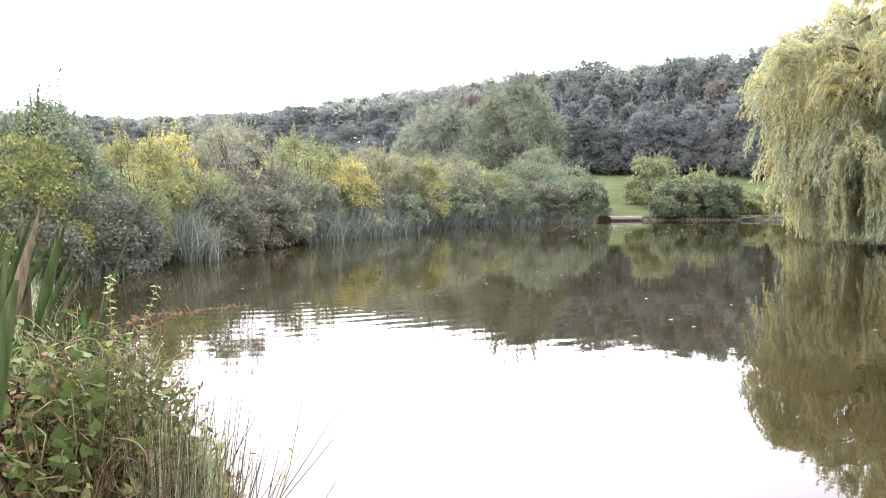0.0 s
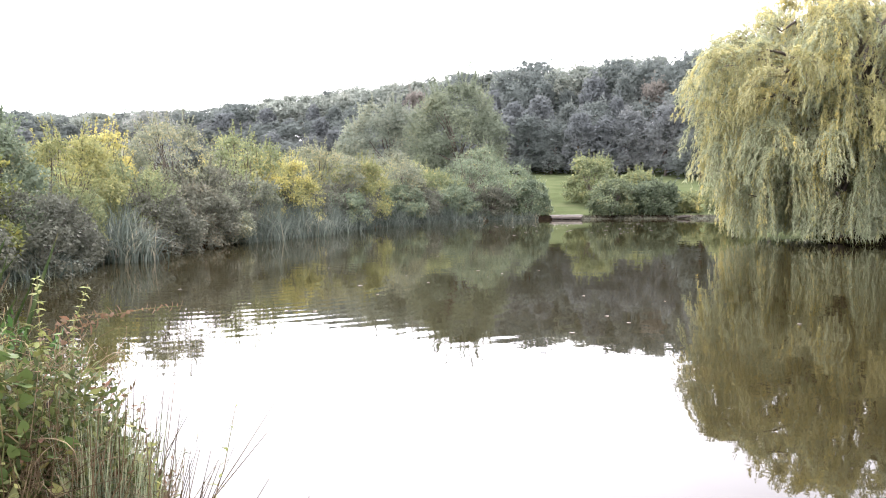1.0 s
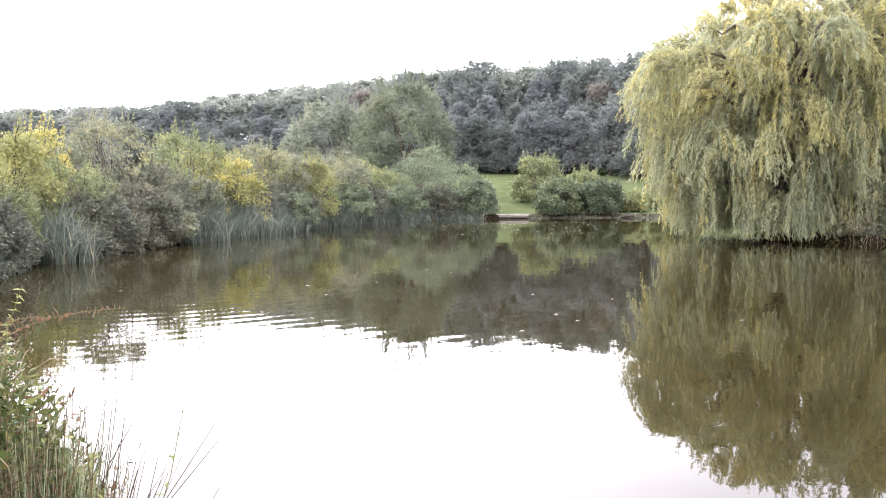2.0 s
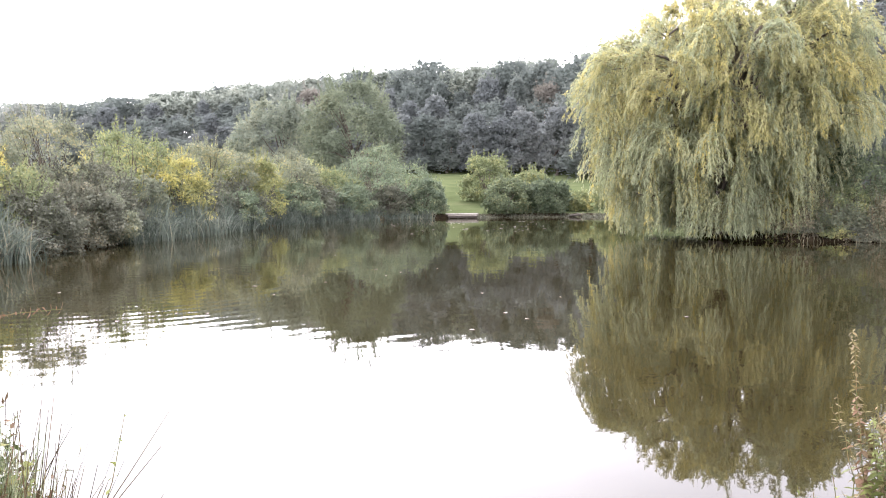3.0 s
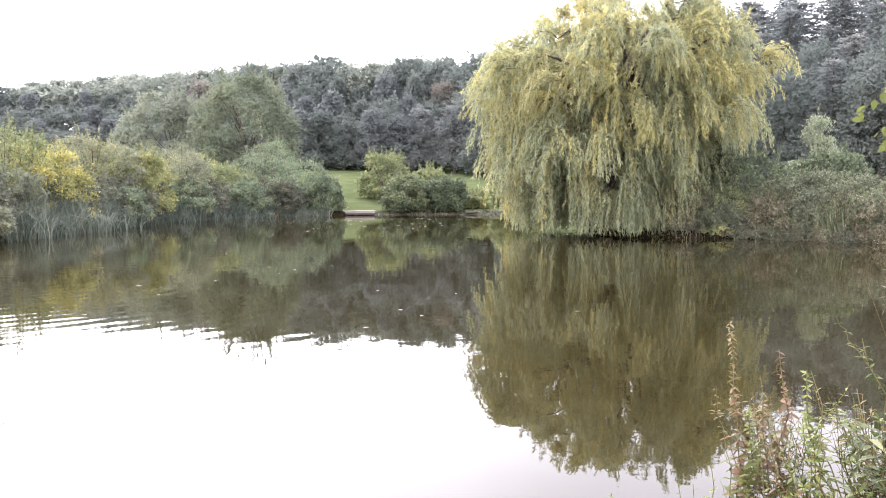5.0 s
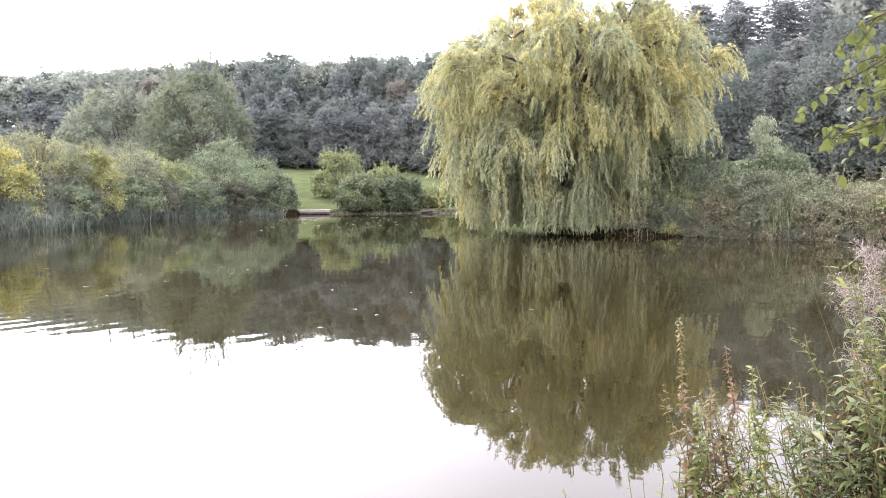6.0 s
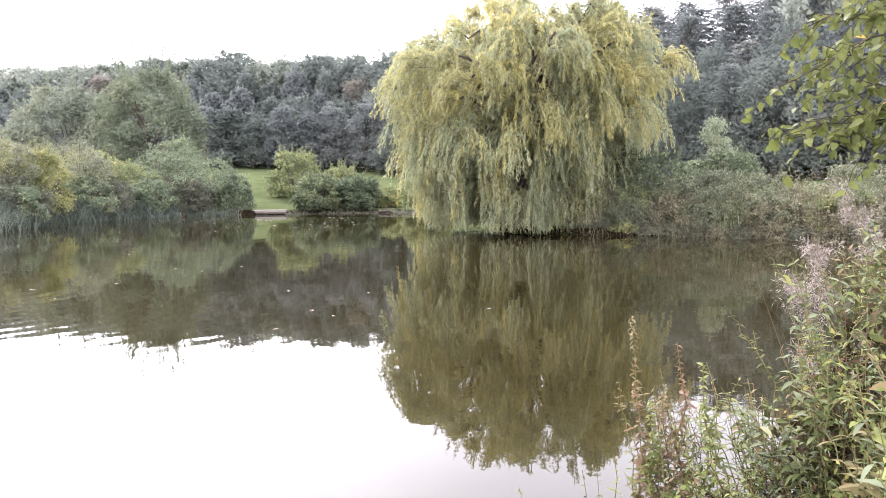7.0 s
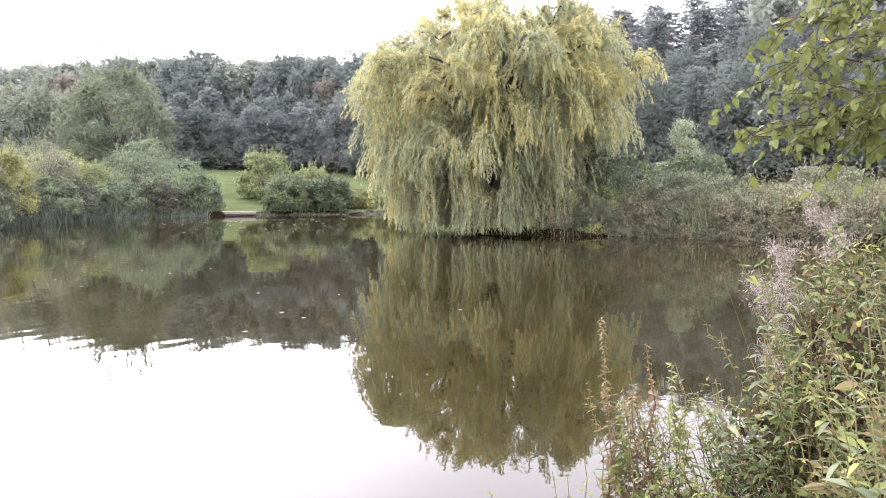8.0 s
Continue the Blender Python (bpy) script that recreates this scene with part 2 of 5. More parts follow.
def soil_below(mat, height):
    """Bare wet soil on the ground below a height, with a ragged edge."""
    n, l = mat.node_tree.nodes, mat.node_tree.links
    tc, sep, tex = n.new("ShaderNodeTexCoord"), n.new("ShaderNodeSeparateXYZ"), n.new("ShaderNodeTexNoise")
    tex.inputs["Scale"].default_value, tex.inputs["Detail"].default_value = 3.0, 5
    l.new(tc.outputs["Object"], sep.inputs[0])
    l.new(tc.outputs["Object"], tex.inputs["Vector"])
    jag, pick = n.new("ShaderNodeMath"), n.new("ShaderNodeMapRange")
    jag.operation = "MULTIPLY_ADD"
    jag.inputs[1].default_value = 0.2
    l.new(tex.outputs["Fac"], jag.inputs[0])
    l.new(sep.outputs["Z"], jag.inputs[2])
    pick.inputs["From Min"].default_value, pick.inputs["From Max"].default_value = height + 0.08, height + 0.14
    l.new(jag.outputs[0], pick.inputs["Value"])
    soil = ramp_node(n, [(0.3, (0.009, 0.007, 0.005)), (0.7, (0.026, 0.02, 0.013))])
    l.new(tex.outputs["Fac"], soil.inputs["Fac"])
    bs = n["Principled BSDF"]
    grass = bs.inputs["Base Color"].links[0].from_socket
    mix = n.new("ShaderNodeMix")
    mix.data_type = "RGBA"
    l.new(pick.outputs["Result"], mix.inputs["Factor"])
    l.new(soil.outputs["Color"], mix.inputs["A"])
    l.new(grass, mix.inputs["B"])
    l.new(mix.outputs["Result"], bs.inputs["Base Color"])


soil_below(GROUND, 0.26)
GROUND.node_tree.nodes["Principled BSDF"].inputs["Specular IOR Level"].default_value = 0.0
TIMBER = rough_material("weathered_timber", [(0.1, (0.10, 0.085, 0.07)), (0.6, (0.2, 0.175, 0.15)), (1.0, (0.33, 0.3, 0.26))], 4.0, 0.4, 0.85, (0.3, 4, 4))
PALE_TIMBER = rough_material("timber_pale", [(0.1, (0.13, 0.12, 0.108)), (0.6, (0.21, 0.195, 0.178)), (1.0, (0.3, 0.28, 0.255))], 5.0, 0.3, 0.85, (0.3, 4, 4))
DARK_TIMBER = rough_material("timber_dark", [(0.1, (0.02, 0.017, 0.014)), (0.6, (0.045, 0.038, 0.031)), (1.0, (0.09, 0.078, 0.064))], 4.0, 0.4, 0.8, (0.3, 4, 4))
WATER = water_material()


# ---- mesh helpers ----
def mesh_from(name, verts, faces, mat):
    """A mesh from arrays: verts (n, 3) and faces (m, k)."""
    me = bpy.data.meshes.new(name)
    verts, faces = np.asarray(verts, np.float32), np.asarray(faces, np.int32)
    m, k = faces.shape
    me.vertices.add(len(verts))
    me.vertices.foreach_set("co", verts.ravel())
    me.loops.add(m * k)
    me.loops.foreach_set("vertex_index", faces.ravel())
    me.polygons.add(m)
    me.polygons.foreach_set("loop_start", np.arange(0, m * k, k, dtype=np.int32))
    me.polygons.foreach_set("loop_total", np.full(m, k, np.int32))
    me.materials.append(mat)
    me.update(calc_edges=True)
    return me


def child(name, me, parent, label="", m=None):
    ob = new(name, me)
    ob.parent = parent
    if m is not None:
        ob.matrix_basis = m
    return tagged(ob, label)


def thing(name, m, label, category, group="", kind=""):
    ob = new(name)
    ob.empty_display_size = 0.2
    ob.matrix_basis = m
    return tagged(ob, label, category, group, kind)


def unit(v):
    return v / np.maximum(np.linalg.norm(v, axis=-1, keepdims=True), 1e-9)


def leaf_quads(c, d, nrm, length, width, fold=0.12):
    """Folded diamond leaves at c, pointing along d, facing nrm. Returns verts and faces."""
    d = unit(d)
    s = unit(np.cross(d, nrm))
    u = np.cross(s, d)
    length, width = np.broadcast_to(length, len(c))[:, None], np.broadcast_to(width, len(c))[:, None]
    v = np.stack([c, c + d * length * 0.45 + s * width * 0.5 + u * width * fold, c + d * length,
                  c + d * length * 0.45 - s * width * 0.5 + u * width * fold], 1).reshape(-1, 3)
    return v, np.arange(len(v)).reshape(-1, 4)


def leaf_slivers(c, d, nrm, length, width):
    """Single-triangle leaves or sprays, for foliage seen from afar."""
    d = unit(d)
    s = np.cross(d, nrm)
    s = unit(s)
    length, width = np.broadcast_to(length, len(c))[:, None], np.broadcast_to(width, len(c))[:, None]
    v = np.stack([c - s * width * 0.5, c + s * width * 0.5, c + d * length], 1).reshape(-1, 3)
    return v, np.arange(len(v)).reshape(-1, 3)


def tube(points, radii, sides=6):
    """A tapered tube along points, as quads."""
    p = np.asarray(points, float)
    t = unit(np.gradient(p, axis=0))
    ref = np.where(np.abs(t[:, 2:3]) > 0.9, [[1.0, 0, 0]], [[0, 0, 1.0]])
    a = unit(np.cross(t, ref))
    b = np.cross(t, a)
    ang = np.linspace(0, 2 * np.pi, sides, endpoint=False)
    v = p[:, None] + (a[:, None] * np.cos(ang)[None, :, None] + b[:, None] * np.sin(ang)[None, :, None]) * np.asarray(radii)[:, None, None]
    n = len(p)
    i, j = np.meshgrid(np.arange(n - 1), np.arange(sides), indexing="ij")
    k = (j + 1) % sides
    f = np.stack([i * sides + j, i * sides + k, (i + 1) * sides + k, (i + 1) * sides + j], -1).reshape(-1, 4)
    return v.reshape(-1, 3), f


def joined(pieces):
    vs, fs, o = [], [], 0
    for v, f in pieces:
        vs.append(v)
        fs.append(f + o)
        o += len(v)
    return np.concatenate(vs), np.concatenate(fs)


def bent(a, b, steps, sag, rng):
    """A slightly crooked line from a to b."""
    a, b = np.asarray(a, float), np.asarray(b, float)
    t = np.linspace(0, 1, steps)[:, None]
    p = a + (b - a) * t
    p += rng.normal(0, 1, (steps, 3)) * np.linalg.norm(b - a) * 0.03 * np.sin(np.pi * t)
    p[:, 2] += sag * np.sin(np.pi * t[:, 0])
    return p


def scatter_dirs(n, rng, up=0.35):
    d = rng.normal(0, 1, (n, 3))
    d[:, 2] += up
    return unit(d)


def blades(bases, heights, width, lean, rng, steps=4, droop=0.5):
    """Grass or reed blades: bent, tapering strips rising from bases."""
    n = len(bases)
    az = rng.uniform(0, 2 * np.pi, n)
    out = np.stack([np.cos(az), np.sin(az), 0 * az], -1)
    side = np.stack([-np.sin(az), np.cos(az), 0 * az], -1)
    spin = rng.uniform(0, np.pi, n)[:, None]
    flat = side * np.cos(spin) + out * np.sin(spin)
    ln = rng.uniform(0.1, 1, n) * lean
    t = np.linspace(0, 1, steps)
    rows = []
    for k, s in enumerate(t):
        mid = bases + out * (heights * ln * s ** 2)[:, None] + np.array([0, 0, 1.0]) * (heights * (s - droop * ln * s ** 3))[:, None]
        w = width * (1 - 0.92 * s ** 1.5)
        rows += [mid - flat * w / 2, mid + flat * w / 2]
    v = np.stack(rows, 1)
    f = np.concatenate([np.arange(n)[:, None] * 2 * steps + np.array([[2 * k, 2 * k + 1, 2 * k + 3, 2 * k + 2]]) for k in range(steps - 1)])
    return v.reshape(-1, 3), f


# ---- the lie of the land ----
POND = np.array([(-1.2, 3.0), (-2.8, 4.3), (-6.3, 9), (-8.3, 14), (-9.0, 18), (-8.3, 21.5), (-7.9, 24.5), (-7.2, 28.3), (-5.6, 32.4),
                 (-3.6, 38), (-1, 44.8), (2.5, 51), (8.5, 55.4), (11.5, 55.9), (14.1, 55.3), (18, 54.6), (22, 53.2), (25, 49), (25, 42),
                 (22, 36), (18.6, 31.5), (16.6, 29.2), (15.8, 27.4), (16.3, 25.6), (17.4, 23.6), (19.6, 22.4), (20.6, 21), (21.8, 18.5), (22.6, 16.5), (23.2, 11),
                 (17, 5), (9, 2.9), (4.5, 2.9), (2.4, 2.6), (0.6, 2.7)])


def pond_distance(x, y):
    """Metres from the shore: positive on land, negative over water."""
    p = np.stack([np.ravel(x), np.ravel(y)], -1).astype(float)
    best, inside = np.full(len(p), 1e9), np.zeros(len(p), bool)
    for a, b in zip(POND, np.roll(POND, -1, 0)):
        ab = b - a
        t = np.clip(((p - a) @ ab) / (ab @ ab), 0, 1)
        best = np.minimum(best, np.linalg.norm(p - a - t[:, None] * ab, axis=1))
        crosses = ((a[1] > p[:, 1]) != (b[1] > p[:, 1])) & (p[:, 0] < ab[0] * (p[:, 1] - a[1]) / (ab[1] if ab[1] else 1e-9) + a[0])
        inside ^= crosses
    return np.where(inside, -best, best).reshape(np.shape(x))


def smooth(t):
    t = np.clip(t, 0, 1)
    return t * t * (3 - 2 * t)


EDGE_AZ = np.radians([-70, -23, 0, 9, 20, 30, 40, 50, 60, 90])
EDGE_FAR = np.array([120, 128, 112, 98, 92, 76, 62, 56, 52, 45.0])


def ground_height(x, y):
    x, y = np.asarray(x, float), np.asarray(y, float)
    behind = np.hypot(x, y) - np.interp(np.arctan2(x, y), EDGE_AZ, EDGE_FAR)
    hill = 0.2 * np.clip(behind - 2, 0, 32) * smooth((y - 5) / 20)
    s = pond_distance(x, y)
    land = 0.3 * smooth(s / 0.7) + 0.1 * np.clip(s - 2, 0, 45) * smooth((y - 10) / 25) + 0.01 * np.clip(s, 0, 30) + hill
    wobble = 0.04 * np.sin(1.3 * x + 0.7 * y) * np.sin(0.9 * y - 0.4 * x) * smooth(s / 3)
    tussock = 0.45 * np.exp(-((x + 1.05) ** 2 + (y - 1.75) ** 2) / 0.16) + 0.35 * np.exp(-((x - 2.15) ** 2 + (y - 1.45) ** 2) / 0.2)
    land = land + tussock
    return np.where(s > 0, land + wobble, np.maximum(-0.9, 0.6 * s))


def z_at(x, y):
    return float(ground_height(np.array([x]), np.array([y]))[0])


def build_ground():
    def axis(lo, hi, step):
        mid = np.arange(lo, hi + step, step)
        out = np.geomspace(2, 1500, 22)
        return np.concatenate([(lo - out)[::-1], mid, hi + out])
    xs = np.unique(np.concatenate([axis(-22, 34, 0.5), np.arange(-2.5, 4, 0.125)]))
    ys = np.unique(np.concatenate([axis(-6, 70, 0.5), np.arange(0, 4, 0.125)]))
    gx, gy = np.meshgrid(xs, ys, indexing="ij")
    gz = ground_height(gx, gy)
    v = np.stack([gx, gy, gz], -1).reshape(-1, 3)
    ny = len(ys)
    i, j = np.meshgrid(np.arange(len(xs) - 1), np.arange(ny - 1), indexing="ij")
    f = np.stack([i * ny + j, (i + 1) * ny + j, (i + 1) * ny + j + 1, i * ny + j + 1], -1).reshape(-1, 4)
    me = mesh_from("ground", v, f, GROUND)
    me.polygons.foreach_set("use_smooth", np.ones(len(f), bool))
    tagged(new("ground", me), "mown grass ground with dark soil banks round the pond", "ground", kind="structure")


def build_water():
    v = [(-14, 1.6, 0), (30, 1.6, 0), (30, 58, 0), (-14, 58, 0)]
    tagged(new("water", mesh_from("water", v, [(0, 1, 2, 3)], WATER)), "still murky brown pond water mirroring the white sky", "pond", kind="structure")


build_ground()
build_water()


# ---- trees and shrubs ----
def dome(u):
    """Half-width of a rounded crown at the height u (0 to 1)."""
    return np.sqrt(np.clip(1 - (np.abs(u - 0.38) / np.where(u > 0.38, 0.64, 0.95)) ** 2.2, 0.02, 1))


def spire(u):
    """Half-width of a narrow crown that tapers to its top."""
    return np.clip(1 - np.clip(u - 0.1, 0, 1) / 0.92, 0.03, 1) ** 0.65 * (0.85 + 0.15 * np.clip(u / 0.1, 0, 1))


def plant_crown(rng, w, h, n, leaf, lift=0.0, clumps=46, spray=10, narrow=1.0, shell=0.55, far=False, tight=0.155, flat=0.7, form=None, hang=0.0):
    """Leafy boughs spread over an uneven crown of width w and height h standing on z = 0, with loose twigs past its outline.
    Each bough is a tuft whose leaves lie on its upper and outer side. Returns verts, faces, bough centres and twigs."""
    form = form or (spire if narrow > 1.2 else dome)
    u = rng.beta(0.95, 1.1, clumps)
    az = np.arange(clumps) * 2.39996 + rng.uniform(0, 6) + rng.normal(0, 0.3, clumps)
    lump = 1 + 0.13 * np.sin(2 * az + rng.uniform(0, 6)) + 0.12 * np.sin(5 * az + 7 * u + rng.uniform(0, 6))
    ring = form(u) * rng.uniform(shell, 1.0, clumps) ** 0.6 * lump * w * 0.43
    c = np.stack([np.cos(az) * ring, np.sin(az) * ring, lift + (h - lift) * (0.05 + 0.87 * u)], -1)
    out = unit(c - np.column_stack([np.zeros((clumps, 2)), lift + 0.75 * (c[:, 2] - lift)]) + [0, 0, 0.05 * h])
    size = rng.uniform(0.55, 1.45, clumps) * tight * (w + 0.5 * h) / 1.3
    per = rng.multinomial(n, size ** 2 / (size ** 2).sum())
    idx = np.repeat(np.arange(clumps), per)
    k = len(idx)
    v = unit(rng.normal(0, 1, (k, 3)) + 0.75 * out[idx] + [0, 0, 0.45])
    ripple = 1 + 0.32 * np.sin(8 * v[:, :1] + 3 * idx[:, None]) * np.sin(7 * v[:, 1:2] + 6 * v[:, 2:])
    p = c[idx] + v * (size[idx][:, None] * [1, 1, flat]) * ripple * (rng.uniform(0.3, 1.1, (k, 1)) ** 0.6 + np.abs(rng.normal(0, 0.12, (k, 1))))
    p[:, 2] = np.clip(p[:, 2], 0.04, h * 1.03)
    d = unit(rng.normal(0, 0.8, (k, 3)) + 0.7 * v + [0, 0, -0.15 + 1.9 * hang])
    face = unit(v + rng.normal(0, 0.55, (k, 3)) + [0, 0, 0.35])
    ln = rng.uniform(0.6, 1.35, k) * leaf
    shape = leaf_slivers if far else leaf_quads
    pieces = [shape(p, d, face, ln, ln * (0.8 if far else 0.6))]
    lines = []
    order = np.argsort(-c[:, 2] - 0.5 * rng.uniform(0, h, clumps))
    for j in range(spray):
        q = c[order[j % clumps]]
        a, rise = rng.uniform(0, 2 * np.pi), rng.uniform(0.05, 0.13) * h + size.mean()
        top = q + (out[order[j % clumps]] * 0.5 + [0.25 * math.cos(a), 0.25 * math.sin(a), 0.85]) * rise
        lines.append((q, top))
        m = max(14, n // 330)
        t = rng.uniform(0.25, 1, m)[:, None]
        pp = q + (top - q) * t + rng.normal(0, 0.4 * leaf, (m, 3)) * (1.25 - t)
        l2 = rng.uniform(0.6, 1.1, m) * leaf
        pieces.append(shape(pp, scatter_dirs(m, rng, 0.8), scatter_dirs(m, rng), l2, l2 * 0.55))
    return (*joined(pieces), c, lines)


def trunk_and_limbs(rng, h, radius, targets, fork=0.3, lean=0.0, stems=1, shoots=()):
    """A tapered trunk, or several stems, that forks into limbs towards the targets."""
    pieces = []
    forks = []
    for k in range(stems):
        base = np.array([rng.normal(0, 0.12) * (stems > 1), rng.normal(0, 0.12) * (stems > 1), -0.15])
        top = base + np.array([lean + rng.normal(0, 0.06) * h, rng.normal(0, 0.06) * h, h * fork + 0.15])
        pts = bent(base, top, 6, 0, rng)
        pieces.append(tube(pts, np.linspace(radius * 1.25, radius * 0.7, 6), 8))
        forks.append(pts[-2])
    for q in targets:
        f = min(forks, key=lambda s: np.linalg.norm(s - q))
        pts = bent(f, q, 6, 0.04 * h, rng)
        pieces.append(tube(pts, np.linspace(radius * 0.45, radius * 0.06, 6), 5))
    for q, top in shoots:
        pieces.append(tube(bent(q, top, 4, 0, rng), [0.012, 0.01, 0.007, 0.003], 3))
    return joined(pieces)


def shrub(name, x, y, w, top, key, label, category="shrub", group="", n=6000, leaf=0.11, seed=0, stems=4, fork=0.18, lift=0.0, narrow=1.0, spray=12, clumps=95, tight=0.092, flat=0.7, hang=0.0):
    rng = np.random.default_rng(seed)
    z = z_at(x, y)
    h, w = top - z, 1.22 * w
    ob = thing(name, pose(x, y, z), label, category, group)
    small = math.hypot(x, y) > 19
    v, f, c, shoots = plant_crown(rng, w, h, int(1.5 * n) if small else n, leaf * (0.84 if small else 1.0), lift, clumps, spray, narrow, 0.66, small, tight, flat, None, hang)
    child("crown", mesh_from("crown", v, f, LEAF[key]), ob)
    pick = [*c[rng.choice(len(c), 7, replace=False)], *(q for q, _ in shoots)]
    v, f = trunk_and_limbs(rng, h, 0.035 + 0.012 * h, pick, fork, 0, stems, shoots)
    child("trunk", mesh_from("trunk", v, f, BARK), ob)
    return ob


KIND_WORDS = {
    "green": "dense green hedgerow shrub on the pond bank",
    "hawthorn": "yellowing hawthorn bush with layered branches on the bank",
    "slate": "dark grey-green blackthorn bush low over the water",
    "yellow": "bright yellow-green autumn shrub on the pond bank",
    "sage": "rounded sage-green sallow bush on the pond bank",
    "olive": "olive-green bushy shrub with yellowing tips",
    "grey": "pale silvery grey poplar behind the shrubs",
    "privet": "rounded dark green laurel bush beside the lawn",
    "berry": "dogwood bush with pale berries on the far bank",
    "sapling": "slender light green birch sapling",
    "heath": "tall brownish leafy weeds at the water edge",
}
LEFT_BANK = [
    (-11.7, 19.6, 2.6, 4.1, "green"), (-10.2, 17.6, 3.6, 3.3, "hawthorn"), (-8.6, 19.5, 2.5, 1.95, "slate"), (-9.6, 24.4, 2.8, 3.7, "yellow"),
    (-9.9, 28.4, 2.0, 4.2, "yellow"), (-8.6, 31.9, 3.4, 4.7, "sage"), (-7.2, 32.0, 2.9, 3.0, "slate"), (-6.6, 37.5, 3.7, 4.6, "olive"),
    (-4.9, 37.8, 2.8, 3.5, "yellow"), (-3.6, 44.9, 3.8, 4.6, "sage"), (-2.2, 46.0, 4.0, 3.9, "yellow"), (0.2, 52.0, 4.3, 4.7, "sage"),
    (3.6, 56.4, 3.6, 3.4, "olive"),
]
LEFT_BANK_BEHIND = [
    (6.2, 57.6, 4.4, 4.4, "green"), (9.3, 58.0, 4.0, 3.9, "green"), (7.6, 61.5, 4.0, 5.6, "green"), (-9.4, 13.6, 2.6, 3.4, "hawthorn"), (-2.9, 43.2, 3.6, 2.4, "slate"),
    (1.6, 52.6, 3.9, 2.5, "slate"), (-9.1, 22.5, 2.2, 2.2, "olive"), (-12.5, 23.5, 3.6, 3.5, "olive"), (-11.5, 34.0, 4.5, 4.0, "olive"),
    (-8.0, 43.0, 5.0, 4.2, "yellow"), (-4.5, 52.0, 5.0, 4.6, "olive"), (1.0, 59.0, 5.0, 4.4, "olive"),
]
MARGIN = [
    (-9.2, 16.4, 2.2, 1.7, "slate"), (-8.6, 20.8, 1.8, 1.5, "slate"), (-7.7, 26.0, 2.4, 1.9, "slate"), (-7.0, 28.8, 2.6, 2.2, "slate"), (-6.4, 30.6, 2.2, 1.9, "sage"),
    (-8.6, 27.0, 2.8, 3.0, "olive"), (-5.9, 34.4, 2.4, 2.6, "sage"), (-4.3, 39.6, 2.6, 2.2, "slate"), (-2.2, 42.6, 2.4, 2.0, "green"), (-1.2, 46.6, 2.4, 2.1, "slate"),
    (1.0, 50.0, 2.6, 2.4, "green"), (4.6, 54.4, 2.8, 2.5, "green"), (7.6, 56.0, 2.6, 2.3, "slate"), (10.6, 56.9, 2.2, 2.9, "green"),
]
LAWN_BUSHES = [(17.1, 63.7, 3.3, 4.9, "olive"), (16.6, 56.2, 2.7, 2.75, "privet"), (19.6, 55.6, 2.5, 2.6, "privet"), (18.2, 57.4, 2.0, 2.2, "privet"),
               (20.4, 61.6, 2.4, 3.6, "olive"), (22.2, 56.0, 1.6, 1.7, "olive"), (25.8, 56.5, 3.0, 3.0, "olive")]
RIGHT_BANK = [(20.9, 24.6, 3.0, 3.2, "privet"), (21.6, 21.9, 2.2, 2.3, "berry"), (26.5, 26.7, 2.1, 4.8, "sapling"), (22.8, 20.2, 2.4, 2.2, "berry"),
              (24.3, 17.6, 3.0, 2.4, "berry"), (24.0, 23.5, 3.0, 3.0, "privet"), (25.0, 14.0, 3.0, 2.6, "olive"), (19.2, 24.2, 2.0, 1.8, "olive"),
              (20.6, 22.6, 1.6, 1.5, "heath"), (21.9, 20.0, 1.6, 1.4, "berry"), (23.1, 17.6, 1.7, 1.5, "olive"), (18.6, 25.6, 2.2, 1.6, "berry"),
              # bushes added below and behind the willow to keep light out under it
              (17.6, 29.6, 2.4, 1.3, "slate"), (19.2, 28.0, 2.6, 1.6, "slate"), (20.4, 32.2, 2.6, 1.5, "slate"), (21.0, 30.0, 3.2, 2.0, "berry"), (23.0, 35.4, 3.2, 1.9, "slate"), (24.6, 38.6, 3.4, 2.0, "berry"), (26.4, 42.4, 3.6, 2.2, "slate")]
RIGHT_MARGIN = [(17.9, 24.4, 1.3, 1.0, "heath"), (18.8, 23.5, 1.5, 1.2, "berry"), (19.7, 23.0, 1.3, 1.0, "berry"), (20.4, 22.0, 1.4, 1.2, "heath"), (21.0, 21.3, 1.3, 1.1, "berry"),
                (21.7, 19.4, 1.3, 1.2, "heath"), (22.3, 18.4, 1.4, 1.3, "berry"), (22.9, 17.0, 1.5, 1.2, "heath"), (23.3, 15.4, 1.6, 1.3, "sage"), (19.4, 22.9, 1.0, 0.7, "slate")]
for k, (x, y, w, top, key) in enumerate(RIGHT_MARGIN):
    shrub("bank_weeds", x, y, w, top, key, KIND_WORDS[key], "weeds", "weeds on the far right bank", n=2600, leaf=0.085, seed=140 + k, spray=26)
SHORE_WEEDS = [(17.5, 24.5, "berry"), (18.1, 23.9, "heath"), (18.7, 23.2, "olive"), (19.3, 22.6, "heath"), (19.8, 21.9, "berry"), (20.3, 21.2, "olive"), (20.7, 20.4, "heath"), (21.0, 19.6, "slate"),
               (21.4, 18.8, "heath"), (21.8, 18.0, "berry"), (22.1, 17.1, "heath"), (22.4, 16.2, "olive")]
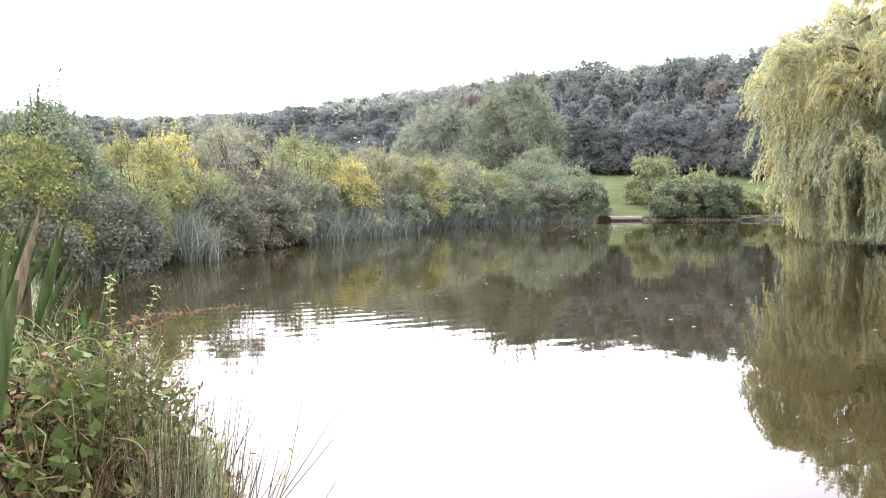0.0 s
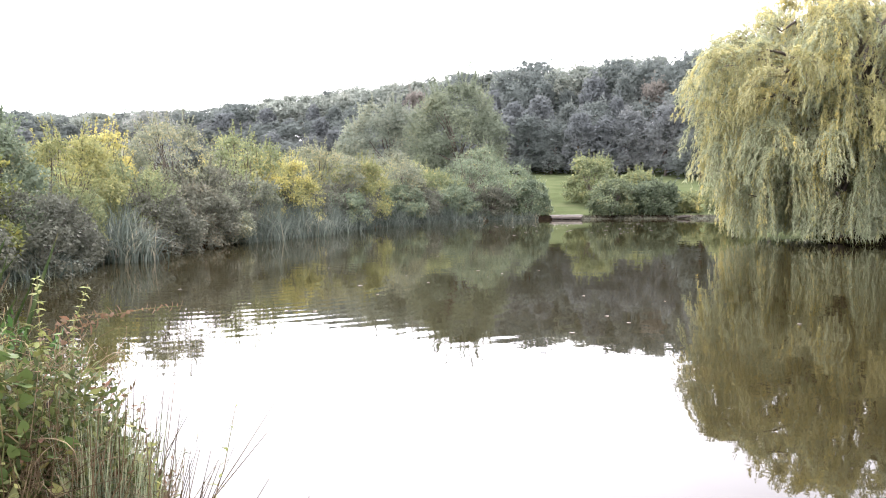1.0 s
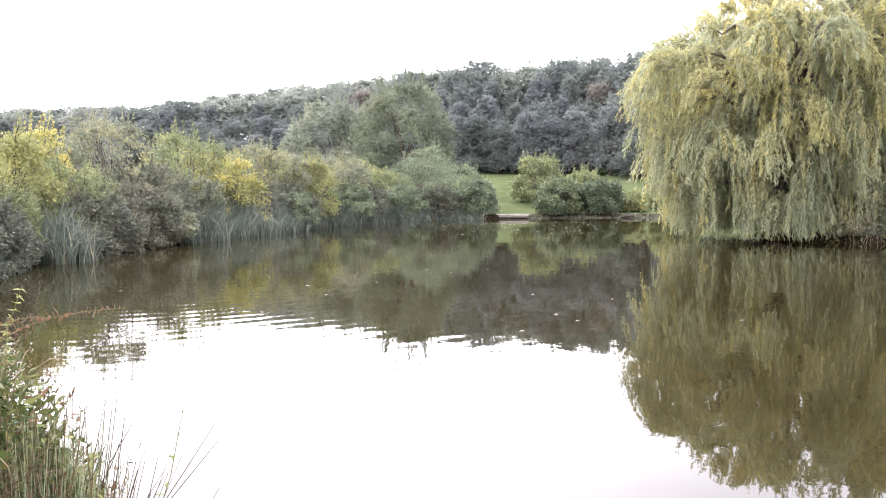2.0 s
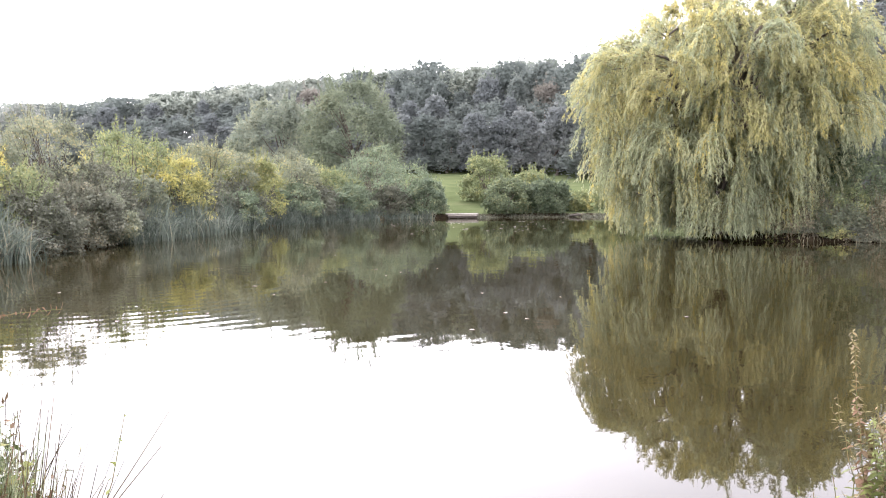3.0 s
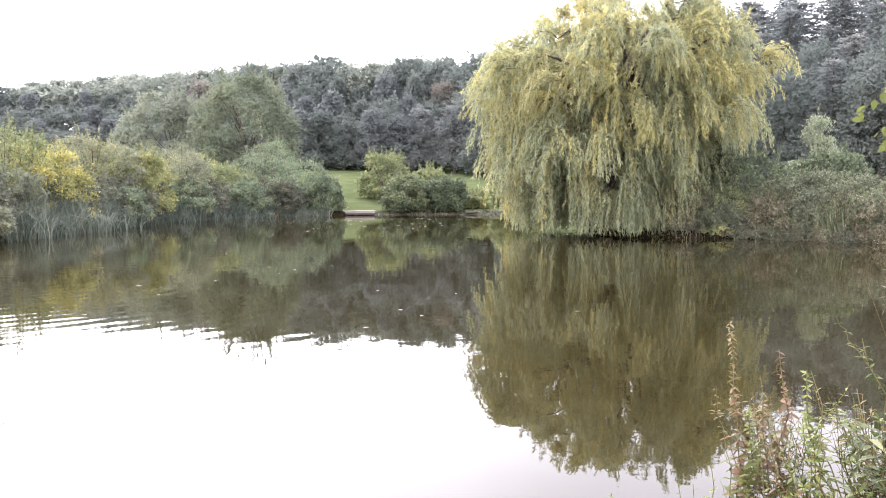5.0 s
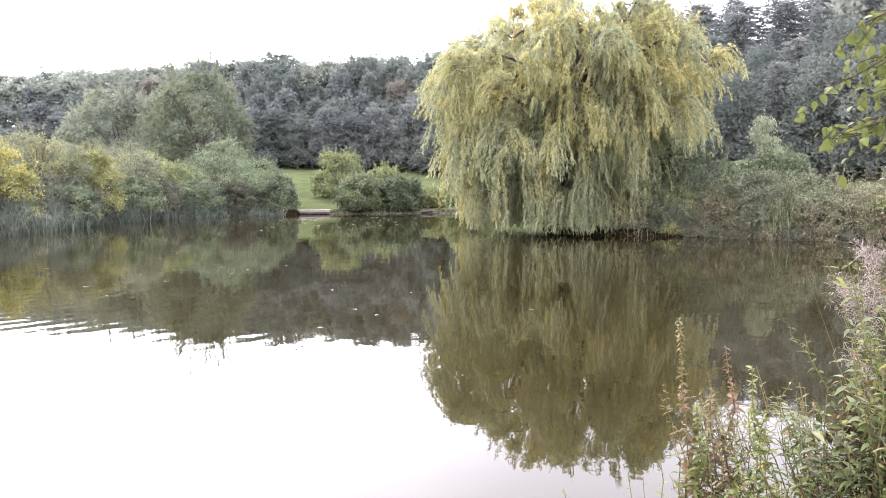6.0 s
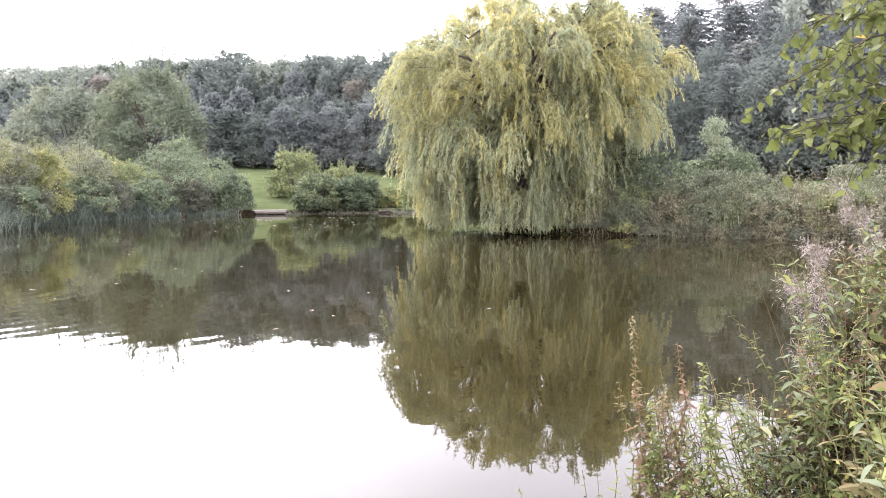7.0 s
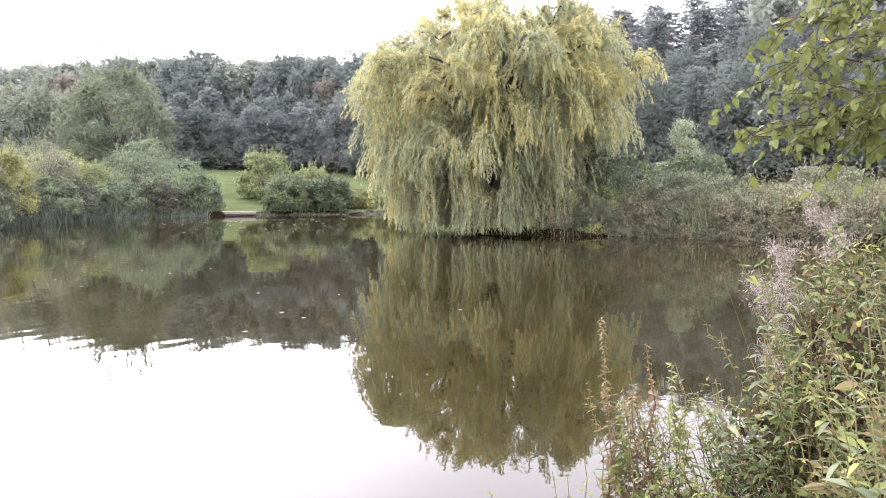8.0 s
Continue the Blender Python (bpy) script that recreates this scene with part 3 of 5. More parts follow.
for k, (x, y, key) in enumerate(SHORE_WEEDS):
    shrub("bank_weeds", x, y, 1.0, 0.36 + 0.1 * (k % 3), "slate" if k % 2 else key, "low leafy weeds hanging over the water edge", "weeds", "weeds on the far right bank", n=1800, leaf=0.06, seed=170 + k, spray=8)
for k, (x, y, w, top, key) in enumerate(LEFT_BANK + LEFT_BANK_BEHIND + MARGIN):
    far = math.hypot(x, y)
    shrub("hawthorn_bush" if key == "hawthorn" else "shrub", x, y, w, top, key, KIND_WORDS[key], "shrub", "shrubs along the pond bank", n=int((4200 + 1600 * w) * (0.48 if (x, y, w, top, key) in LEFT_BANK_BEHIND else 1.0)), leaf=0.07 + 0.0012 * far, seed=20 + k, spray=30 if far > 22.5 else 14, flat=0.6 if key in ("hawthorn", "yellow") else 0.75)
shrub("shrub", -10.4, 20.6, 3.7, 4.35, "green", "tall conical dark green shrub on the pond bank", "shrub", "shrubs along the pond bank", n=17000, leaf=0.1, seed=77, narrow=1.7, spray=26, clumps=90)
for k, (x, y, w, top, key) in enumerate(LAWN_BUSHES):
    shrub("lawn_bush", x, y, w, top, key, KIND_WORDS[key], "bush", "bushes round the lawn", n=8500, leaf=0.17, seed=60 + k, spray=30, clumps=90, tight=0.115, flat=0.55 if key != "privet" else 0.8)
for k, (x, y, w, top, key) in enumerate(RIGHT_BANK):
    shrub("sapling" if key == "sapling" else "shrub", x, y, w, top, key, KIND_WORDS[key], "sapling" if key == "sapling" else "shrub", "shrubs on the far right bank" if key != "sapling" else "",
          n=6500, leaf=0.13 if key == "privet" else 0.09, seed=80 + k, narrow=2.2 if key == "sapling" else 1.0, stems=1 if key == "sapling" else 4, clumps=60, tight=0.11, spray=7 if key == "sapling" else 22, hang=1.0 if key == "sapling" else 0.0)


def broad_tree(name, x, y, w, top, key, label, seed, n=36000, leaf=0.19, lift=0.1, group="", clumps=120):
    rng = np.random.default_rng(seed)
    z = z_at(x, y)
    h = top - z
    ob = thing(name, pose(x, y, z), label, "tree", group)
    v, f, c, shoots = plant_crown(rng, w, h, n, leaf, lift * h, clumps, 40, 1.0, 0.75, True, 0.088, 0.85)
    child("crown", mesh_from("crown", v, f, LEAF[key]), ob)
    v, f = trunk_and_limbs(rng, h, 0.02 * h, c[rng.choice(len(c), 26, replace=False)], 0.35)
    child("trunk", mesh_from("trunk", v, f, BARK), ob)
    return ob


broad_tree("ash_tree", 6.5, 69.7, 9.0, 11.4, "midtree", "rounded full-leaved green tree behind the shrubs", 101)
broad_tree("ash_tree", 0.2, 76.0, 9.0, 10.2, "ash_hazed", "rounded tree behind the shrubs, its green paled by painted haze", 102)
broad_tree("poplar_tree", -16.6, 57.6, 4.0, 8.0, "grey", "pale silvery poplar standing behind the shrubs", 103, n=6000, leaf=0.16)


# ---- the wood on the rise behind the pond ----
RIDGE_AZ = np.radians([-70, -23, -15.6, -7.6, 0.7, 8.9, 16.8, 20.5, 30, 38.5, 47, 52, 90])
RIDGE_TAN = np.array([0.1010, 0.0981, 0.1039, 0.1202, 0.1414, 0.1578, 0.1626, 0.1616, 0.1924, 0.2232, 0.2309, 0.2386, 0.2501])


def wood_tree(name, key, seed, label, n=4700, leaf=0.42, lift=0.2, narrow=1.0, width=5.4):
    """A woodland tree 14 m high (scaled where it stands)."""
    rng = np.random.default_rng(seed)
    ob = thing(name, pose(0, 0, -60), label, "tree", "trees of the wood")
    v, f, c, shoots = plant_crown(rng, width, 14.0, n, leaf, lift, 96, 14, narrow, 0.6, True, 0.092, 1.5, None, 1.0)
    child("crown", mesh_from("crown", v, f, LEAF[key]), ob)
    v, f = trunk_and_limbs(rng, 14.0, 0.2, c[rng.choice(len(c), 4, replace=False)], 0.5)
    child("trunk", mesh_from("trunk", v, f, BARK), ob)
    return ob


def pine_tree(name, seed, label):
    """A conifer: whorls of drooping boughs round a straight stem."""
    rng = np.random.default_rng(seed)
    ob = thing(name, pose(0, 0, -60), label, "tree", "trees of the wood")
    pieces, limbs = [], [tube(np.array([[0, 0, -0.3], [0.05, 0, 5], [0, 0.05, 10], [0, 0, 13.7]]), [0.22, 0.16, 0.09, 0.02], 7)]
    for z in np.arange(2.2, 13.8, 0.66):
        reach = 2.7 * (1 - z / 14.6) ** 0.6 + 0.12
        for a in np.arange(6) * 1.05 + rng.uniform(0, 6):
            r = reach * rng.uniform(0.7, 1.15)
            end = np.array([math.cos(a) * r, math.sin(a) * r, z - 0.18 * r + rng.normal(0, 0.1)])
            limbs.append(tube(bent((0, 0, z), end, 3, 0.06, rng), [0.035, 0.025, 0.008], 3))
            m = int(14 + 18 * r)
            t = rng.uniform(0.15, 1.05, m)[:, None]
            p = np.array([0, 0, z]) + (end - [0, 0, z]) * t + rng.normal(0, 0.16, (m, 3))
            d = unit((end - [0, 0, z]) + rng.normal(0, 0.6 * r, (m, 3)))
            pieces.append(leaf_slivers(p, d, scatter_dirs(m, rng, 1.5), rng.uniform(0.28, 0.5, m), 0.15))
    child("crown", mesh_from("crown", *joined(pieces), LEAF["conifer"]), ob)
    child("trunk", mesh_from("trunk", *joined(limbs), BARK), ob)
    return ob


def build_wood():
    rng = np.random.default_rng(11)
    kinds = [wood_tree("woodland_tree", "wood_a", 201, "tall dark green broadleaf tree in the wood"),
             wood_tree("woodland_tree", "wood_b", 202, "tall broadleaf tree in the wood, its green greyed by painted haze", width=4.6),
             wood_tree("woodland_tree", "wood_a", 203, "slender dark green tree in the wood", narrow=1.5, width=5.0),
             wood_tree("woodland_tree", "wood_b", 204, "slender tree in the wood, its green greyed by painted haze", narrow=1.5, width=4.6),
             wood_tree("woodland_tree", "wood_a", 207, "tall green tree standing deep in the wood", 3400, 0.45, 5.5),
             wood_tree("woodland_tree", "wood_c", 208, "tree standing deep in the wood, its green paled by painted haze", 3400, 0.45, 5.5),
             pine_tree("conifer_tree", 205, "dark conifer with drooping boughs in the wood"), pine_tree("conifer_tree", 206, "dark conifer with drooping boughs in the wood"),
             wood_tree("woodland_tree", "wood_a", 210, "tall dark tree at the near edge of the wood", 9500, 0.25), wood_tree("woodland_tree", "wood_b", 211, "tall tree at the near edge of the wood, greyed by painted haze", 9500, 0.25, narrow=1.5),
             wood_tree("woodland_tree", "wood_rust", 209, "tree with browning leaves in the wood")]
    places = {k: [] for k in range(len(kinds))}
    for row, (back, low) in enumerate(((0, 0.66), (4.5, 0.8), (10, 0.9), (17, 0.97), (25, 1.0))):
        az = math.radians(-33)
        while az < math.radians(63):
            d = float(np.interp(az, EDGE_AZ, EDGE_FAR)) + back + rng.normal(0, 0.8)
            x, y = d * math.sin(az), d * math.cos(az)
            z = z_at(x, y)
            top = 1.75 + float(np.interp(az, RIDGE_AZ, RIDGE_TAN)) * d * low * (rng.uniform(0.88, 1.03) if row < 3 else rng.uniform(0.96, 1.015))
            chance = 0.05 + 0.7 * smooth((math.degrees(az) - 26) / 12)
            if rng.random() < chance * (0.3 + 0.3 * row):
                k = int(rng.integers(6, 8))
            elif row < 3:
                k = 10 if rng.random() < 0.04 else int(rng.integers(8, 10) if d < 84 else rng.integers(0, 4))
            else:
                # the deeper rows also draw the tree whose leaf colour is paled as haze
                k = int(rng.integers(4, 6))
            s = (top - z) / 14.0 * (1.03 if k in (6, 7) else 1.0)
            wide = rng.uniform(0.9, 1.25) * (1.12 if row < 3 else 1.75) * (0.95 if k in (6, 7) else 1.0)
            m = pose(x, y, z - 0.1, 0, 0, rng.uniform(0, 360)) @ Matrix.Diagonal((wide * max(s, 0.8), wide * max(s, 0.8), s, 1))
            places[k].append(m)
            az += rng.uniform(2.6, 4.0) * (1.0 if row < 3 else 1.15) / d
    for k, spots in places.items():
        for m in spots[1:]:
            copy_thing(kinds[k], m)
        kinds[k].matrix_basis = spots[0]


build_wood()


# ---- the weeping willow ----
CROWN_Z = np.array([0.2, 1.3, 2.6, 4.0, 5.6, 6.4, 7.5, 8.3, 8.9])
CROWN_R = np.array([3.0, 3.7, 4.5, 5.2, 6.0, 6.0, 4.7, 3.3, 1.2])


def weeping_willow(x, y, seed=305):
    """A weeping willow that leans a little: boughs arch out from the fork in tiers, and leafy tresses hang from each."""
    rng = np.random.default_rng(seed)
    z0 = z_at(x, y)
    ob = thing("weeping_willow", pose(x, y, z0), "large weeping willow with yellow-green trailing branches over the water", "tree")
    lean = np.array([0.85, -0.53, 0.0])
    fork = np.array([0.15, 0.1, 2.4])
    child("trunk", mesh_from("trunk", *tube(bent((0, 0, -0.2), fork + [0, 0, 0.5], 7, 0, rng), np.linspace(0.46, 0.3, 7), 10), BARK), ob)
    strands, leaves = [], {"willow": [], "willow_gold": []}
    tiers = ((8.6, 8, 70), (8.0, 13, 68), (7.3, 15, 66), (6.5, 17, 70), (5.7, 18, 72), (4.9, 17, 78), (4.1, 17, 84), (3.2, 16, 84), (2.3, 16, 70), (1.5, 14, 64))
    for tier, (up, count, shoots) in enumerate(tiers):
        for k in range(count):
            a = 2 * math.pi * (k + 0.5 * (tier % 2) + rng.uniform(-0.3, 0.3)) / count
            way = np.array([math.cos(a), math.sin(a), 0.0])
            height = up + rng.uniform(-0.35, 0.3)
            reach = float(np.interp(height, CROWN_Z, CROWN_R)) * rng.uniform(0.74, 0.98)
            end = way * reach + lean * np.interp(height, [0.2, 2.6, 5.9, 8.5], [-0.3, -0.3, 0.1, 0.85]) + [0, 0, height - z0]
            t = np.linspace(0, 1, 9)[:, None]
            bow = fork + (end - fork) * np.concatenate([t, t, np.sin(t * math.pi / 2) ** 0.8], 1)
            bow[:, 2] += 0.5 * np.sin(math.pi * t[:, 0]) * min(1.0, height / 6)
            bow[1:-1] += rng.normal(0, 0.12, (7, 3))
            if (k + tier) % 2 == 0:
                child("limb", mesh_from("limb", *tube(bow, np.linspace(0.15, 0.015, 9), 6), BARK), ob)
            golden = rng.random() < (0.75 if 4.2 < height < 7.6 else (0.45 if height >= 7.6 else 0.12))
            side = np.array([-way[1], way[0], 0.0])
            bunches = []
            for _ in range(max(6, shoots // 8)):
                s = 1 - 0.62 * rng.random() ** 1.5
                q = np.array([np.interp(s * 8, range(9), bow[:, i]) for i in range(3)])
                q += side * rng.normal(0, 0.4) * (1.25 - 0.6 * s) + rng.normal(0, 0.12, 3)
                bunches.append((q, unit(way * rng.uniform(0.2, 1.0) + side * rng.normal(0, 0.75)), rng.uniform(0.6, 1.25)))
            for j in range(shoots):
                q, out, big = bunches[j % len(bunches)]
                q = q + rng.normal(0, 0.07, 3)
                out = unit(out + rng.normal(0, 0.28, 3) * [1, 1, 0])
                u = np.linspace(0, 1, 8)
                climb = 0.0
                if height > 5.0:
                    go, rise, drop = rng.uniform(0.5, 1.3), rng.uniform(0.1, 0.45), rng.uniform(0.3, 0.95)
                    if height > 6.6 and rng.random() < 0.5:
                        go, rise, drop, climb = rng.uniform(0.2, 0.7), 0.1, rng.uniform(0.0, 0.2), rng.uniform(0.2, 0.75)
                elif height > 2.8:
                    go, rise, drop = rng.uniform(0.3, 1.0), rng.uniform(0.1, 0.4), rng.uniform(0.5, 1.45)
                else:
                    go, rise, drop = rng.uniform(0.15, 0.6), rng.uniform(0.05, 0.25), rng.uniform(0.9, 2.4)
                go, drop = go * big, drop * big
                p = q + out * (go * np.sin(u * math.pi / 2))[:, None]
                p[:, 2] += climb * u + rise * np.sin(np.minimum(u / 0.7, 1) * math.pi) - drop * np.clip((u - 0.12) / 0.88, 0, 1) ** 1.35
                low = np.interp(np.hypot(p[-1, 0], p[-1, 1]), [3.2, 4.2, 4.9, 5.6, 6.4], [0.15, 0.25, 0.55, 1.8, 3.3]) - z0 + rng.uniform(-0.1, 0.7) * rng.random()
                if p[-1, 2] < low:
                    p[:, 2] = np.where(p[:, 2] > q[2], p[:, 2], q[2] - (q[2] - p[:, 2]) * max(0.12, (q[2] - low) / max(q[2] - p[-1, 2], 1e-3)))
                p[:, :2] += rng.normal(0, 0.06, 2) * u[:, None] ** 2
                strands.append((p, golden if rng.random() < 0.85 else not golden))
    for p, golden in strands:
        m = int(31 * (np.linalg.norm(np.diff(p, axis=0), axis=1).sum() + 0.3))
        s = rng.uniform(0.06, 1, m) * (len(p) - 1)
        i = np.minimum(s.astype(int), len(p) - 2)
        q = p[i] + (p[i + 1] - p[i]) * (s - i)[:, None] + rng.normal(0, 0.022, (m, 3))
        d = unit(unit(p[i + 1] - p[i]) + rng.normal(0, 0.42, (m, 3)) + [0, 0, -0.15])
        ln = rng.uniform(0.085, 0.175, m)
        leaves["willow_gold" if golden else "willow"].append(leaf_slivers(q, d, scatter_dirs(m, rng, 0.6), ln, ln * 0.25))
    child("crown", mesh_from("crown", *joined(leaves["willow_gold"]), LEAF["willow_gold"]), ob, "yellowing feathery upper crown")
    child("trailing_curtain", mesh_from("trailing_curtain", *joined(leaves["willow"]), LEAF["willow"]), ob, "grey-green trailing foliage")
    tagged(child("trailing_twig", mesh_from("trailing_twig", *joined([tube(p[::3], np.linspace(0.007, 0.003, 3), 3) for p, _ in strands]), STEM), ob), kind="stuff")
    return ob


weeping_willow(16.5, 27.0)


# ---- reeds, rough grass and the fishing platform ----
def bed(name, a, b, depth, n, tall, key, label, category, seed, width=0.04, lean=0.45, droop=0.5):
    """A strip of blades between a and b along the shore, depth metres wide."""
    rng = np.random.default_rng(seed)
    a, b = np.array(a, float), np.array(b, float)
    side = np.array([-(b - a)[1], (b - a)[0]]) / np.linalg.norm(b - a)
    xy = a + (b - a) * rng.uniform(0, 1, (n, 1)) + side * rng.normal(0, 0.5, (n, 1)) * depth
    z = np.maximum(ground_height(xy[:, 0], xy[:, 1]), -0.25)
    base = np.column_stack([xy, z - 0.02])
    wave = 0.8 + 0.25 * np.sin(xy[:, 0] * 2.1 + xy[:, 1] * 1.3)
    hs = rng.uniform(0.6, 1.1, n) * tall * wave
    origin = np.array([*((a + b) / 2), 0.0])
    v, f = blades(base - origin, hs, width, lean, rng, 5, droop)
    ob = new(name, mesh_from(name, v, f, LEAF[key]))
    ob.matrix_basis = pose(*origin)
    return tagged(ob, label, category, kind="stuff")


REEDS = [((-7.9, 22.2), (-7.2, 23.7), 0.9, 2.2), ((-6.3, 30.9), (-4.9, 34.0), 1.0, 2.2), ((-4.8, 34.2), (-3.1, 38.8), 1.0, 2.3), ((-3.1, 39.2), (-1.3, 43.6), 0.9, 2.0),
         ((-0.9, 45.5), (2.3, 50.3), 0.9, 1.8), ((2.7, 51.0), (6.4, 53.7), 0.9, 1.5), ((7.2, 54.4), (10.8, 55.7), 0.7, 1.1), ((-9.1, 16.5), (-8.2, 20.5), 0.8, 1.2)]
for k, (a, b, w, tall) in enumerate(REEDS):
    length = math.dist(a, b)
    bed("reed_bed", a, b, w, int((480 if a[1] < 45 else 260) * length), tall, "reed", "blue-green reeds standing in the shallow margin", "reeds", 400 + k, 0.042, 0.9, 0.75)
for k in range(1, 4):
    bed("sedge_bed", POND[k], POND[k + 1], 1.0, int(330 * math.dist(POND[k], POND[k + 1])), 1.0, "sedge", "arching sedge along the pond margin", "sedge", 405 + k, 0.02, 0.9, 0.8)
for k in range(4, 12):
    a, b2 = POND[k], POND[k + 1]
    bed("dry_grass", a, b2, 0.7, int(130 * math.dist(a, b2)), 0.55, "straw", "dry straw-coloured sedge trailing into the water", "grass", 410 + k, 0.035, 1.2, 1.0)
bed("reed_bed", (20.6, 20.9), (21.2, 19.9), 0.4, 60, 1.3, "sedge", "green flag iris clump at the water edge", "reeds", 422, 0.06, 0.3, 0.4)
for k, (a, b) in enumerate((((18.0, 24.6), (20.4, 22.0)), ((20.2, 22.2), (22.0, 18.8)), ((21.9, 19.0), (23.3, 14.0)))):
    bed("rough_grass", a, b, 1.6, 220, 0.95, "heath", "tall brownish seeding grass on the far bank", "grass", 430 + k, 0.022, 0.9, 0.8)
    bed("rough_grass", a, b, 0.5, 110, 0.42, "heath", "dry grass hanging over the water edge", "grass", 440 + k, 0.02, 2.0, 1.5)
for k in range(14, 18):
    bed("bank_grass", POND[k], POND[k + 1], 0.5, int(240 * math.dist(POND[k], POND[k + 1])), 0.34, "slate", "dark grass hanging over the far bank", "grass", 455 + k, 0.04, 1.8, 1.2)
for k in range(19, 24):
    bed("bank_grass", POND[k], POND[k + 1], 0.6, int(90 * math.dist(POND[k], POND[k + 1])), 0.3, "weed", "dull grass hanging over the bank below the willow", "grass", 475 + k, 0.035, 1.8, 1.2)


def weed_stand(a, b, depth, n, tall, key, label, seed):
    """Tall thin weeds on a strip of bank: upright stalks, each with small leaves and seeds along its upper part."""
    rng = np.random.default_rng(seed)
    a, b = np.array(a, float), np.array(b, float)
    across = np.array([-(b - a)[1], (b - a)[0]]) / np.linalg.norm(b - a)
    xy = a + (b - a) * rng.uniform(0, 1, (n, 1)) + across * rng.normal(0, 0.5, (n, 1)) * depth
    z = np.maximum(ground_height(xy[:, 0], xy[:, 1]), -0.1)
    origin = np.array([*((a + b) / 2), 0.0])
    foot = np.column_stack([xy, z - 0.03]) - origin
    hs = tall * rng.uniform(0.5, 1.1, n) * (0.85 + 0.25 * np.sin(2.3 * xy[:, 0] - 1.7 * xy[:, 1]))
    tip = foot + np.column_stack([rng.normal(0, 0.16, (n, 2)) * hs[:, None], hs])
    stalks = [tube(np.stack([foot[k], 0.5 * (foot[k] + tip[k]) + rng.normal(0, 0.03, 3), tip[k]]), [0.008, 0.006, 0.003], 3) for k in range(n)]
    idx = np.repeat(np.arange(n), 30)
    t = 1 - 0.85 * rng.random((len(idx), 1)) ** 1.2
    p = foot[idx] + (tip - foot)[idx] * t + rng.normal(0, 0.07, (len(idx), 3)) * (1.5 - t)
    ln = rng.uniform(0.04, 0.1, len(idx))
    ob = thing("weed_stand", pose(*origin), label, "weeds", "weeds on the far right bank", "stuff")
    tagged(child("foliage", mesh_from("foliage", *leaf_slivers(p, scatter_dirs(len(idx), rng, 0.5), scatter_dirs(len(idx), rng, 0.8), ln, ln * 0.5), LEAF[key]), ob), kind="stuff")
    tagged(child("stalk", mesh_from("stalk", *joined(stalks), LEAF["straw"]), ob), kind="stuff")
    return ob


for k, (a, b, depth, n, tall, key, label) in enumerate([
        ((17.4, 25.6), (20.3, 22.9), 1.0, 330, 1.7, "sage", "pale green airy weeds standing on the bank"),
        ((17.2, 25.0), (20.2, 22.2), 0.5, 260, 1.2, "heath", "brown seeding weeds standing at the water edge"),
        ((20.2, 22.8), (21.9, 19.4), 1.0, 330, 1.8, "berry", "weeds with pinkish seed heads on the bank"),
        ((20.2, 22.2), (21.6, 19.4), 0.5, 220, 1.2, "olive", "yellow-green weeds standing at the water edge"),
        ((21.9, 19.6), (23.2, 15.0), 1.1, 330, 1.8, "heath", "brown seeding weeds standing on the bank")]):
    weed_stand(a, b, depth, n, tall, key, label, 460 + k)


def fallen_log(x, y, turn):
    rng = np.random.default_rng(480)
    ob = thing("fallen_log", pose(x, y, 0.1, 0, 0, turn), "short dark log lying at the water edge", "log")
    child("trunk", mesh_from("trunk", *tube(bent((-0.5, 0, -0.03), (0.5, 0, 0.04), 7, 0.03, rng), [0.02, 0.09, 0.1, 0.09, 0.09, 0.08, 0.02], 9), DARK_TIMBER), ob)


fallen_log(21.0, 53.5, -15)


def fishing_platform(x, y, turn):
    """A low timber fishing stage: boards on two bearers, with posts in the water."""
    ob = thing("fishing_platform", pose(x, y, 0, 0, 0, turn), "low weathered timber fishing platform at the water edge", "platform")

    def box(name, sx, sy, sz, px, py, pz, mat, label=""):
        bm = bmesh.new()
        bmesh.ops.create_cube(bm, size=1)
        bmesh.ops.scale(bm, vec=(sx, sy, sz), verts=bm.verts)
        bmesh.ops.bevel(bm, geom=bm.edges[:], offset=min(sx, sy, sz) * 0.12, segments=1, affect="EDGES")
        me = bpy.data.meshes.new(name)
        bm.to_mesh(me)
        bm.free()
        me.materials.append(mat)
        return child(name, me, ob, label, pose(px, py, pz))
    for k in range(5):
        box("board", 2.3, 0.215, 0.045, 0.02 * (k % 2), -0.42 + 0.23 * k, 0.30 + 0.006 * (k % 3), PALE_TIMBER if k % 2 == 0 else TIMBER)
    for k in range(2):
        box("bearer", 2.2, 0.09, 0.14, 0, -0.3 + k * 0.9, 0.2, DARK_TIMBER)
    for k in range(4):
        box("post", 0.09, 0.09, 0.8, -0.98 + 0.65 * k, -0.41, -0.14, DARK_TIMBER)
    for k in range(2):
        box("facing_board", 2.15 - 0.06 * k, 0.04, 0.11, 0.02 * k, -0.5 - 0.006 * k, 0.215 - 0.125 * k, TIMBER if k == 0 else DARK_TIMBER)
    return ob


fishing_platform(12.95, 55.3, -7)


